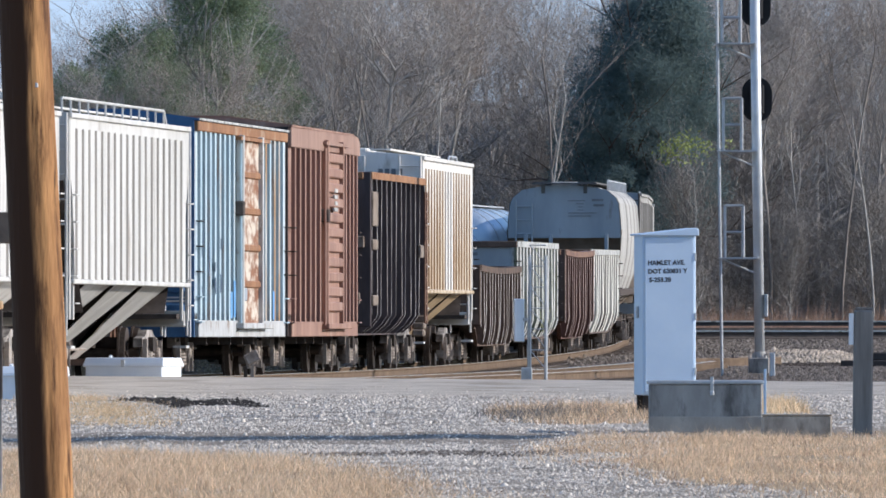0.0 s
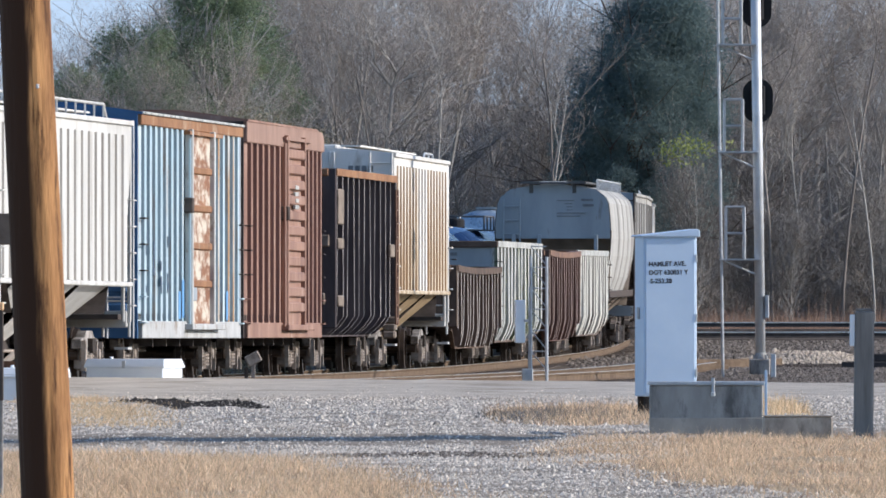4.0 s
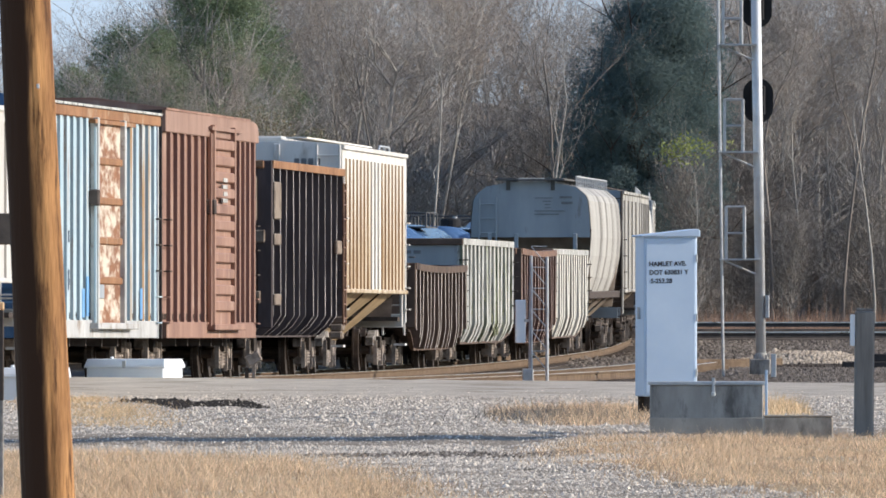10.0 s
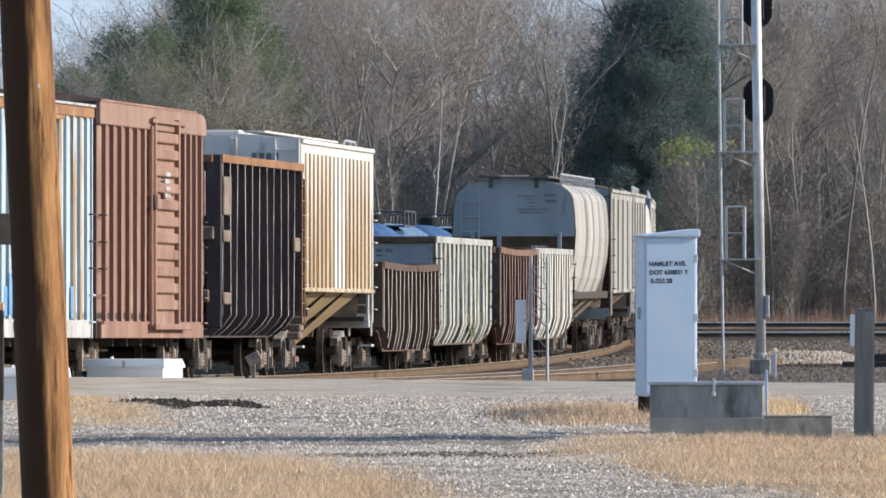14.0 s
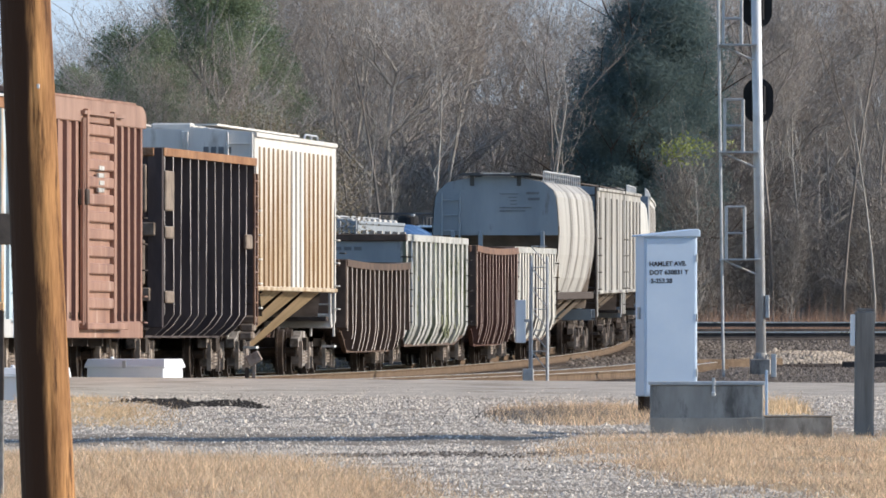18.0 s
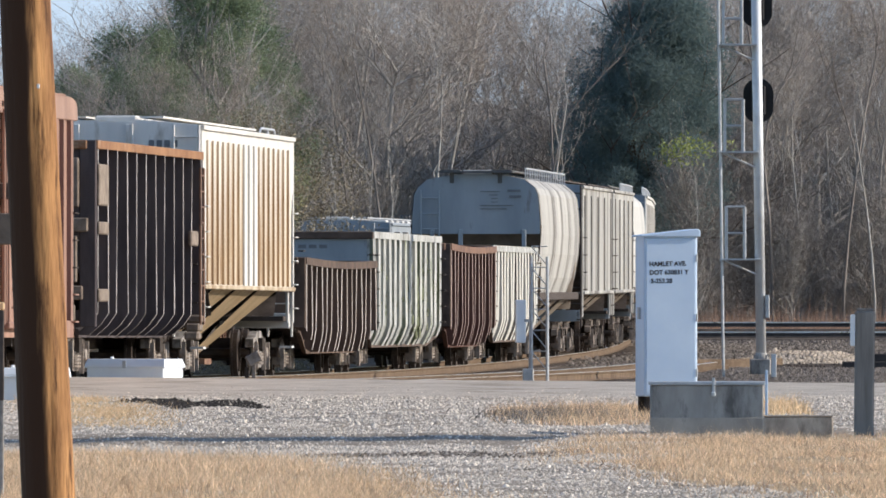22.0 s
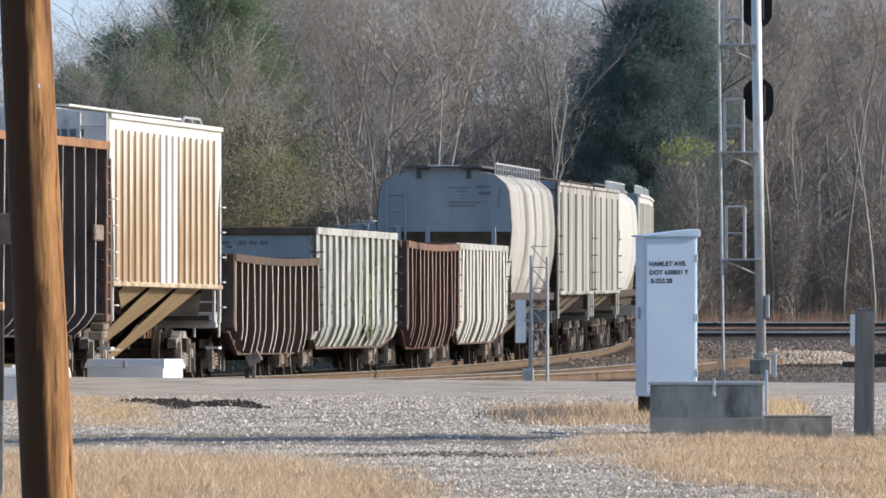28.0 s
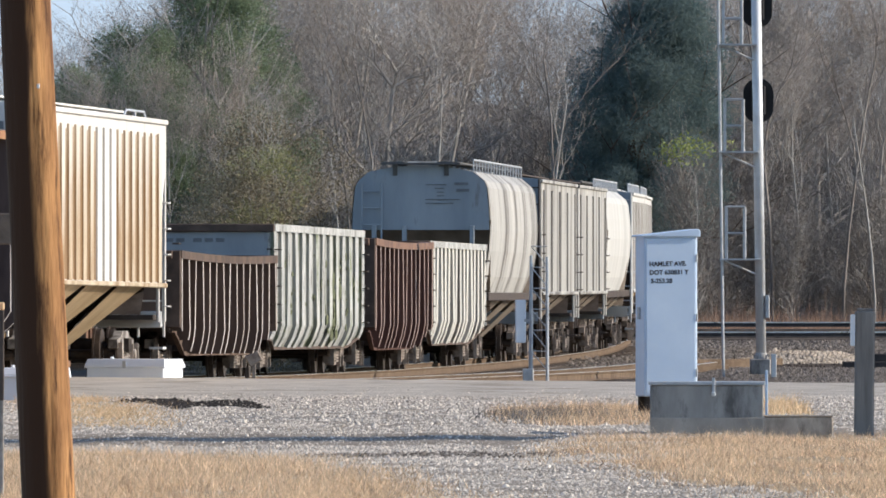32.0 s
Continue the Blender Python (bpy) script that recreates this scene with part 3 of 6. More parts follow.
railway("track_3", "track crossing behind with polished rails", [Vector((x, 486 + 0.01 * x * x * 0.2, 0.44)) for x in range(-60, 61, 6)], ties=False, steel=M_railshade, bed=M_bed)
railway("track_4", "far track crossing with polished rails", [Vector((x, 520, 0.70)) for x in range(-60, 61, 6)], ties=False, steel=M_railshade, bed=M_bed)


stones("ballast", 40000, 2, 14, 262, 348, 0.022, M_ballast, "dirty ballast stones between the tracks")
stones("ballast", 20000, 3, 17, 345, 482, 0.04, M_ballast, "dirty ballast stones between the far tracks")
stones("ballast", 16000, -6, 4, 242, 300, 0.028, M_ballast, "dirty ballast stones between the tracks")


# ---- the freight train ----
def wheelset_mesh():
    bm = bmesh.new()
    tube(bm, (-1.0, 0, 0), (1.0, 0, 0), 0.085, n=10)
    for sx in (-1, 1):
        tube(bm, (sx * 0.68, 0, 0), (sx * 0.715, 0, 0), 0.455, n=28)
        tube(bm, (sx * 0.715, 0, 0), (sx * 0.80, 0, 0), 0.42, n=28)
        tube(bm, (sx * 0.80, 0, 0), (sx * 0.83, 0, 0), 0.16, n=16)
        box(bm, sx * 0.815 - 0.02, sx * 0.815 + 0.02, -0.36, 0.36, -0.03, 0.03)
    return mesh_of("wheelset", bm, M_wheel)


def sideframe_mesh(name, m):
    """Cast side frame with a lowered middle and jaws over the axle boxes."""
    bm = bmesh.new()
    out = [(-1.12, 0.52), (-1.12, 0.66), (-0.62, 0.70), (-0.36, 0.80), (0.36, 0.80), (0.62, 0.70), (1.12, 0.66), (1.12, 0.52), (0.72, 0.48), (0.42, 0.16), (-0.42, 0.16), (-0.72, 0.48)]
    prism(bm, out, -0.07, 0.07, "x")
    for sy in (-1, 1):
        box(bm, -0.09, 0.09, sy * 0.62 - 0.06, sy * 0.62 + 0.06, 0.2, 0.66)
    return mesh_of(name, bm, m)


M_palecast = material("dust_coated_side_frame", (0.13, 0.115, 0.10), (0.42, 0.385, 0.35), 2.6, rough=0.9, spec=0.15, contrast=0.1)
M_sideframe = material("dusty_side_frame", (0.036, 0.030, 0.026), (0.30, 0.25, 0.21), 2.4, rough=0.9, spec=0.15, contrast=0.1)
ME_wheel, ME_frame = wheelset_mesh(), sideframe_mesh("side_frame", M_sideframe)
ME_beam = mesh_of("brake_beam", boxes((-0.85, 0.85, -0.05, 0.05, 0.28, 0.38), (-0.06, 0.06, -0.3, 0.3, 0.3, 0.4), (0.55, 0.62, -0.12, 0.12, 0.2, 0.52), (-0.62, -0.55, -0.12, 0.12, 0.2, 0.52)), M_truck)
ME_rod = mesh_of("brake_rod", solid(tube, (0, -3.4, 0.48), (0, 3.4, 0.48), 0.025, n=6), M_bearing)
ME_strap = mesh_of("hanger_strap", boxes((-0.035, 0.035, -0.03, 0.03, 0.14, 0.62)), M_bearing)
ME_bolster = mesh_of("bolster", boxes((-1.15, 1.15, -0.2, 0.2, 0.45, 0.68), (-0.6, 0.6, -0.75, -0.68, 0.3, 0.5), (-0.6, 0.6, 0.68, 0.75, 0.3, 0.5)), M_truck)
_b = bmesh.new()
for _i in range(5):
    tube(_b, (0, 0, 0.22 + 0.055 * _i), (0, 0, 0.25 + 0.055 * _i), 0.075, n=10)
ME_spring = mesh_of("spring", _b, M_bearing)
ME_bearing = mesh_of("axle_box", bevelled(solid(tube, (-0.05, 0, 0), (0.06, 0, 0), 0.095, n=12), 0.015), M_bearing)
ME_coupler = mesh_of("coupler", boxes((-0.09, 0.09, -0.75, 0.1, 0.74, 0.92), (-0.18, 0.16, -1.0, -0.7, 0.66, 0.98), (-0.2, -0.1, -1.12, -0.95, 0.68, 0.96)), M_rust)
ME_hose = mesh_of("air_hose", solid(tube, (0.3, -0.5, 0.8), (0.22, -0.8, 0.35), 0.025, n=6), M_dark)
WHEELS = []


def truck(car, y):
    tr = new("truck")
    tr.parent = car
    tr.matrix_basis = pose(0, y, 0)
    part("bolster", ME_bolster, None, tr)
    for sx in (-1, 1):
        part("side_frame", ME_frame, None, tr, at=pose(sx * 1.0, 0, 0))
        for dy in (-0.14, 0.14):
            part("spring", ME_spring, None, tr, "dusty coil spring", at=pose(sx * 1.06, dy, 0))
        for dy in (-0.88, 0.88):
            part("axle_box", ME_bearing, None, tr, "dusty bearing cap", at=pose(sx * 1.08, dy, 0.42))
    for dy in (-0.44, 0.44):
        part("brake_beam", ME_beam, None, tr, at=pose(0, dy, 0))
    for dy in (-1.08, 0.36, 1.05):
        part("hanger_strap", ME_strap, None, tr, "dust-coated strap", at=pose(1.12, dy, random.uniform(-0.03, 0.03)))
    for dy in (-0.88, 0.88):
        w = part("wheelset", ME_wheel, None, tr, at=pose(0, dy, 0.42))
        WHEELS.append((w, dy))
    return tr


CARS = []


def car_base(name, label, s0, s1, truck_in=1.9, sill=1.0):
    """Root of a car whose body reaches from s0 to s1 along the track at the start; local y points away along the track."""
    L = s1 - s0
    car = thing(name, label, "freight car", group="cars of the train")
    CARS.append((car, s0, s1, L / 2 - truck_in))
    for e in (-1, 1):
        truck(car, e * (L / 2 - truck_in))
        turn = 0 if e < 0 else 180
        part("coupler", ME_coupler, None, car, "rusty knuckle coupler", at=pose(0, e * (L / 2), 0, 0, 0, turn))
        part("air_hose", ME_hose, None, car, at=pose(0, e * (L / 2), 0, 0, 0, turn))
    part("brake_rod", ME_rod, None, car, at=pose(0.35, 0, 0))
    part("air_reservoir", bevelled(solid(tube, (-0.6, 0.6, 0.66), (-0.6, 1.7, 0.66), 0.2, n=12), 0.02), M_dark, car)
    for i in range(5 if "boxcar" in name else 0):
        y = (i - 2) * (L / 2 - 3.4) / 2.2
        part("cross_bearer", boxes((-1.3, 1.3, y - 0.06, y + 0.06, 0.55, 0.98)), M_dark, car)
    part("centre_sill", boxes((-0.2, 0.2, -L / 2, L / 2, 0.50, 0.98)), M_dark, car)
    return car, L


def ladder(car, x, y, z0, z1, material, dirx=0, n=6, w=0.42):
    """A ladder flat on the side (dirx 0: spread along y; 1: spread along x)."""
    bm = bmesh.new()
    ux, uy = (w / 2, 0) if dirx else (0, w / 2)
    for e in (-1, 1):
        tube(bm, (x + e * ux, y + e * uy, z0), (x + e * ux, y + e * uy, z1), 0.022, n=6)
    for i in range(n):
        z = z0 + (z1 - z0) * (i + 0.5) / n
        tube(bm, (x - ux, y - uy, z), (x + ux, y + uy, z), 0.016, n=6)
    return part("ladder", bm, material, car)


def grab_iron(car, x, y, z, material):
    bm = bmesh.new()
    tube(bm, (x, y, z), (x + 0.09, y, z), 0.014, n=6)
    tube(bm, (x + 0.09, y, z), (x + 0.09, y + 0.42, z), 0.014, n=6)
    tube(bm, (x, y + 0.42, z), (x + 0.09, y + 0.42, z), 0.014, n=6)
    return part("grab_iron", bm, material, car)


def brake_wheel(car, y, z, x=-0.6):
    bm = bmesh.new()
    for i in range(16):
        a, b = 2 * math.pi * i / 16, 2 * math.pi * (i + 1) / 16
        tube(bm, (x + 0.27 * math.cos(a), y, z + 0.27 * math.sin(a)), (x + 0.27 * math.cos(b), y, z + 0.27 * math.sin(b)), 0.016, n=5)
    for i in range(4):
        a = math.pi / 2 * i
        tube(bm, (x, y, z), (x + 0.26 * math.cos(a), y, z + 0.26 * math.sin(a)), 0.012, n=5)
    return part("brake_wheel", bm, M_truck, car)


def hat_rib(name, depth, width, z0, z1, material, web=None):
    """A hat-section post that stands proud of the side towards +x; web colours its flanks, with grain stain or with
    painted-in shade.
    """
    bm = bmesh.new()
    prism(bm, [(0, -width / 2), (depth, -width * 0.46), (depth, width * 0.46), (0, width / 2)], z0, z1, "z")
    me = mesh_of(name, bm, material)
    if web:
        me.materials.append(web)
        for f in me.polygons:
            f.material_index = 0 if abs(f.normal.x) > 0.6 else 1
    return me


def boxcar(name, label, s0, s1, mats, top=4.28, bottom=0.68, door=(-0.75, 2.75), ribs=(8, 7), band=0.36, rib_depth=0.055, plate=0.17, rib_w=0.34, web=None, round_end=False):
    side, rib_m, band_m, plate_m, door_m, end_m, roof_m = mats
    car, L = car_base(name, label, s0, s1)
    h = L / 2
    W = 1.47
    for sx in (-1, 1):
        x0 = min(sx * (W - 0.06), sx * W)
        part("side_panel", boxes((x0, x0 + 0.06, -h, h, bottom + band, top - plate + 0.05)), side, car)
        part("side_sill", bevelled(boxes((min(sx * (W - 0.04), sx * (W + 0.05)), max(sx * (W - 0.04), sx * (W + 0.05)), -h + 0.3, h - 0.3, bottom, bottom + band)), 0.01), band_m, car)
        x0, x1 = sorted((sx * (W - 0.04), sx * (W + 0.07)))
        if round_end:
            bm = bmesh.new()
            prism(bm, [(-h, top - plate), (-h, top), (h - 0.9, top), (h - 0.45, top - 0.025), (h - 0.2, top - 0.06), (h - 0.06, top - 0.12), (h, top - 0.2), (h, top - plate)], x0, x1, "x")
        else:
            bm = boxes((x0, x1, -h, h, top - plate, top))
        part("top_plate", bevelled(bm, 0.015), plate_m, car)
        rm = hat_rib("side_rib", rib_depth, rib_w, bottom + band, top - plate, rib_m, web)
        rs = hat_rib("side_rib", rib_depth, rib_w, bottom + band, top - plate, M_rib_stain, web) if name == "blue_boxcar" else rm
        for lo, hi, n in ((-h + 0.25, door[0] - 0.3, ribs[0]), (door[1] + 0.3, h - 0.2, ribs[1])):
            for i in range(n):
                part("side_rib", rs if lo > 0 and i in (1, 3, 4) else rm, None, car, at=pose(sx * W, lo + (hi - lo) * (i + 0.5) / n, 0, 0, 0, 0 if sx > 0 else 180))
        d = new("door")
        d.parent = car
        x1 = W + 0.02
        part("door_panel", boxes((min(sx * x1, sx * (x1 + 0.05)), max(sx * x1, sx * (x1 + 0.05)), door[0], door[1], bottom + band * 0.8, top - plate - 0.03)), door_m, d)
        for y in (door[0], door[1]):
            part("door_post", bevelled(boxes((min(sx * x1, sx * (x1 + 0.13)), max(sx * x1, sx * (x1 + 0.13)), y - 0.09, y + 0.09, bottom + band * 0.8, top - 0.15)), 0.01), M_sillwhite if name == "blue_boxcar" else rib_m, d)
        blue = name == "blue_boxcar"
        nb = 5 if blue else 12
        for i in range(1, nb):
            z = bottom + band + (top - bottom - band - 0.2) * i / nb
            hz, pr = (0.06, 0.09) if blue else (0.085, 0.12)
            part("door_stiffener", bevelled(boxes((min(sx * x1, sx * (x1 + pr)), max(sx * x1, sx * (x1 + pr)), door[0] + 0.1, door[1] - 0.1, z - hz, z + hz)), 0.02), plate_m if blue else door_m, d)
        for y in ((door[0] - 0.25, door[1] + 0.2) if blue else (door[0] - 0.3, door[0] - 0.5)):
            part("lock_rod", solid(tube, (sx * (x1 + 0.10), y, bottom + 0.2), (sx * (x1 + 0.10), y, top - 0.3), 0.022, n=6), rib_m, d)
        part("door_lock", bevelled(boxes((min(sx * x1, sx * (x1 + 0.16)), max(sx * x1, sx * (x1 + 0.16)), door[0] - 0.35, door[0] - 0.1, 2.75, 3.0)), 0.02), M_dark, d)
        part("door_track", bevelled(boxes((min(sx * x1, sx * (x1 + 0.17)), max(sx * x1, sx * (x1 + 0.17)), door[0] - 0.4, door[1] + 1.4, bottom + band * 0.5, bottom + band * 0.5 + 0.1)), 0.01), band_m, d)
        part("door_hood", boxes((min(sx * x1, sx * (x1 + 0.12)), max(sx * x1, sx * (x1 + 0.12)), door[0] - 0.4, door[1] + 1.4, top - 0.24, top - 0.18)), plate_m, d)
        for e in (-1, 1):
            for i in range(5):
                grab_iron(car, sx * (W + 0.01), e * (h - 0.35) - 0.2, bottom + 0.25 + i * 0.42, M_truck if sx > 0 and i > 1 else side)
    for e in (-1, 1):
        bm = boxes((-W, W, e * h - 0.05, e * h + 0.05, bottom, top - (0.3 if round_end and e > 0 else 0)))
        part("end_wall", bm, end_m, car)
        for i in range(9):
            z = bottom + 0.4 + i * (top - bottom - 0.6) / 9
            part("end_corrugation", bevelled(boxes((-W + 0.15, W - 0.15, min(e * h, e * (h + 0.13)), max(e * h, e * (h + 0.13)), z, z + 0.16)), 0.03), end_m, car)
        ladder(car, 1.2, e * (h + 0.16), bottom, top - 0.1, M_galv, 1, 8)
    rise = 0.16
    bm = bmesh.new()
    prism(bm, [(-W - 0.08, top), (-W - 0.08, top + 0.035), (-0.3, top + rise), (0.3, top + rise), (W + 0.08, top + 0.035), (W + 0.08, top)], -h - 0.06, h + (-1.5 if round_end else 0.06))
    part("roof", bm, roof_m, car)
    if round_end:
        bm = bmesh.new()
        prism(bm, [(h - 1.6, top - 0.06), (h - 1.6, top + 0.03), (h - 0.8, top + 0.01), (h - 0.3, top - 0.05), (h + 0.02, top - 0.2), (h - 0.1, top - 0.32)], -W, W, "x")
        part("roof_end", bm, roof_m, car)
    for i in range(11 if round_end else 13):
        y = -h + 0.6 + i * (L - 1.2) / 12
        bm = bmesh.new()
        prism(bm, [(-W - 0.06, top + 0.04), (-0.3, top + rise + 0.045), (0.3, top + rise + 0.045), (W + 0.06, top + 0.04), (0.3, top + rise - 0.01), (-0.3, top + rise - 0.01)], y - 0.04, y + 0.04)
        part("roof_seam", bm, roof_m, car)
    part("floor", boxes((-W, W, -h, h, bottom + 0.3, bottom + 0.4)), M_dark, car)
    part("brake_cylinder", bevelled(solid(tube, (0.5, -1.4, 0.72), (0.5, -0.6, 0.72), 0.17, n=12), 0.02), M_dark, car)
    brake_wheel(car, -h - 0.2, 2.6)
    return car


def covered_hopper(name, label, s0, s1, mats, ribs=18, sill=1.55, eave=4.15, rib_depth=0.036, rails=True, stripes=None, rib_w=0.5, bays=3):
    side, rib_m, end_m, slope_m, roof_m, rail_m = mats
    car, L = car_base(name, label, s0, s1)
    h = L / 2
    W = 1.5
    for sx in (-1, 1):
        def sides(d0, d1):
            bm = bmesh.new()
            out = [(-h, eave), (-h, eave - 0.75), (-h + 0.35, eave - 1.25), (-h + 0.6, eave - 1.9), (-h + 0.7, sill), (h - 0.7, sill), (h - 0.6, eave - 1.9), (h - 0.35, eave - 1.25), (h, eave - 0.75), (h, eave)]
            prism(bm, out, min(sx * d0, sx * d1), max(sx * d0, sx * d1), "x")
            return bm
        part("side_panel", sides(W - 0.05, W), side, car)
        # Flanks take a darker colour in place of shade.
        rm = hat_rib("side_rib", rib_depth, rib_w, sill + 0.03, eave - 0.24, rib_m, M_ribshade)
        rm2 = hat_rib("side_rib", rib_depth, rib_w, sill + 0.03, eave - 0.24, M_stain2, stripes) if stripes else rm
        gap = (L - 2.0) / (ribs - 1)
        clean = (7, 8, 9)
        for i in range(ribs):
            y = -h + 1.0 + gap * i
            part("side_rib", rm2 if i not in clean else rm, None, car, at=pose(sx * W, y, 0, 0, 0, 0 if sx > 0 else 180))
            if stripes and i < ribs - 1 and i not in clean:
                x0, x1 = sorted((sx * (W - 0.01), sx * (W + 0.005)))
                part("stained_sheet", boxes((x0, x1, y + rib_w / 2, y + gap - rib_w / 2, sill + 0.04, eave - 0.26 - 0.05 * math.sin(i * 2.3) ** 2)), stripes, car, "side sheet streaked ochre by spilt grain")
        part("side_sill", bevelled(boxes((min(sx * (W - 0.1), sx * (W + 0.06)), max(sx * (W - 0.1), sx * (W + 0.06)), -h + 0.2, h - 0.2, sill - 0.05, sill + 0.025)), 0.015), M_stain2 if stripes else side, car)
        part("eave_rail", bevelled(boxes((min(sx * (W - 0.08), sx * (W + 0.07)), max(sx * (W - 0.08), sx * (W + 0.045)), -h, h, eave - 0.08, eave)), 0.01), side, car)
        # sheets that slope in from the sill to the outlets under the centre
        for b in range(bays):
            c = -h + 2.3 + (L - 4.6) * (b + 0.5) / bays
            half = (L - 4.6) / bays / 2 - 0.28
            bm = bmesh.new()
            q = [bm.verts.new(p) for p in ((sx * (W - 0.05), c - half, sill - 0.03), (sx * (W - 0.05), c + half, sill - 0.03), (sx * 0.07, c + 0.55, 0.33), (sx * 0.07, c - 0.55, 0.33))]
            bm.faces.new(q)
            g = bmesh.ops.extrude_face_region(bm, geom=bm.faces[:])
            bmesh.ops.translate(bm, verts=[v for v in g["geom"] if isinstance(v, bmesh.types.BMVert)], vec=(-sx * 0.04, 0, -0.04))
            part("slope_sheet", bm, slope_m, car, "sloping chute sheet dusted with grain")
        for e in (-1, 1):
            tubes = bmesh.new()
            tube(tubes, (sx * (W - 0.02), e * (h - 0.05), 0.95), (sx * (W - 0.02), e * (h - 0.05), eave), 0.035, n=6)
            part("corner_post", tubes, side, car)
            for i in range(5):
                grab_iron(car, sx * W, e * (h - 0.3) - 0.2, 1.2 + i * 0.42, rail_m)
            bm = bmesh.new()
            tube(bm, (sx * (W - 0.04), e * (h - 0.72), sill), (sx * (W - 0.04), e * (h - 0.72), 0.95), 0.03, n=6)
            part("hanger_post", bm, side, car)
            part("step", boxes((min(sx * 1.3, sx * 1.52), max(sx * 1.3, sx * 1.52), e * (h - 0.3) - 0.25, e * (h - 0.3) + 0.25, 0.5, 0.54)), rail_m, car)
    for b in range(bays):
        c = -h + 2.3 + (L - 4.6) * (b + 0.5) / bays
        bm = bmesh.new()
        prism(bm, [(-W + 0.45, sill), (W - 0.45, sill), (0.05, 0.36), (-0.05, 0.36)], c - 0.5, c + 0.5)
        # Trough coloured dark in place of the shade under the body.
        part("hopper_bay", bm, M_dark, car, "hopper trough darkened for shade")
        part("outlet_gate", boxes((-0.4, 0.4, c - 0.6, c + 0.6, 0.22, 0.32)), M_rust, car)
    for e in (-1, 1):
        bm = bmesh.new()
        prism(bm, [(-W + 0.02, 3.1), (-W + 0.02, eave), (-0.6, eave + 0.06), (0.6, eave + 0.06), (W - 0.02, eave), (W - 0.02, 3.1)], e * h - 0.04, e * h + 0.04)
        part("end_panel", bm, end_m, car)
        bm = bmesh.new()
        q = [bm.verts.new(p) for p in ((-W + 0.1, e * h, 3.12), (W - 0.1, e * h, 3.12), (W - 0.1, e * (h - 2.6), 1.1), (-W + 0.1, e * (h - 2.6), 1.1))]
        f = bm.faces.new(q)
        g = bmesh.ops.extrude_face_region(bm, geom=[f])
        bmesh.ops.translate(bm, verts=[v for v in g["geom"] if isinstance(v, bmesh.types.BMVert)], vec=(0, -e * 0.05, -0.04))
        # Dark sheet colour stands in for shade below the car's end.
        part("end_slope", bm, M_dark, car, "sloping end sheet darkened for shade")
        for x in (-0.6, 0.3):
            part("end_brace", bevelled(boxes((x - 0.06, x + 0.06, min(e * (h - 0.02), e * (h + 0.1)), max(e * (h - 0.02), e * (h + 0.1)), 1.0, eave + 0.02)), 0.01), end_m, car)
        ladder(car, 1.25, e * (h + 0.1), 0.7, eave, rail_m, 1, 9)
        part("end_platform", boxes((-1.4, 1.4, min(e * (h - 0.9), e * h), max(e * (h - 0.9), e * h), 0.98, 1.06)), M_dark, car)
        part("end_sill", bevelled(boxes((-1.45, 1.45, min(e * (h - 0.12), e * h), max(e * (h - 0.12), e * h), 0.85, 1.12)), 0.02), end_m, car)
    bm = bmesh.new()
    prism(bm, [(-W - 0.03, eave), (-0.65, eave + 0.08), (0.65, eave + 0.08), (W + 0.03, eave), (0.65, eave - 0.02), (-0.65, eave - 0.02)], -h, h)
    part("roof", bm, roof_m, car)
    n = 10
    for i in range(n):
        y = -h + 1.2 + (L - 2.4) * i / (n - 1)
        part("hatch", bevelled(boxes((-0.35, 0.35, y - 0.6, y + 0.6, eave + 0.06, eave + 0.17)), 0.03), roof_m, car)
    for sx in (-1, 1):
        part("running_board", boxes((min(sx * 0.45, sx * 0.85), max(sx * 0.45, sx * 0.85), -h + 0.1, h - 0.1, eave + 0.12, eave + 0.15)), rail_m, car)
        if rails:
            bm = bmesh.new()
            tube(bm, (sx * 1.38, -h, eave + 0.23), (sx * 1.38, h - 2.6, eave + 0.23), 0.022, n=6)
            tube(bm, (sx * 1.38, h - 2.6, eave + 0.23), (sx * 1.38, h - 2.2, eave), 0.022, n=6)
            for i in range(13):
                y = -h + (L - 2.6) * i / 12
                tube(bm, (sx * 1.38, y, eave), (sx * 1.38, y, eave + 0.23), 0.018, n=5)
            part("roof_handrail", bm, rail_m, car)
    brake_wheel(car, -h - 0.16, 2.3)
    return car


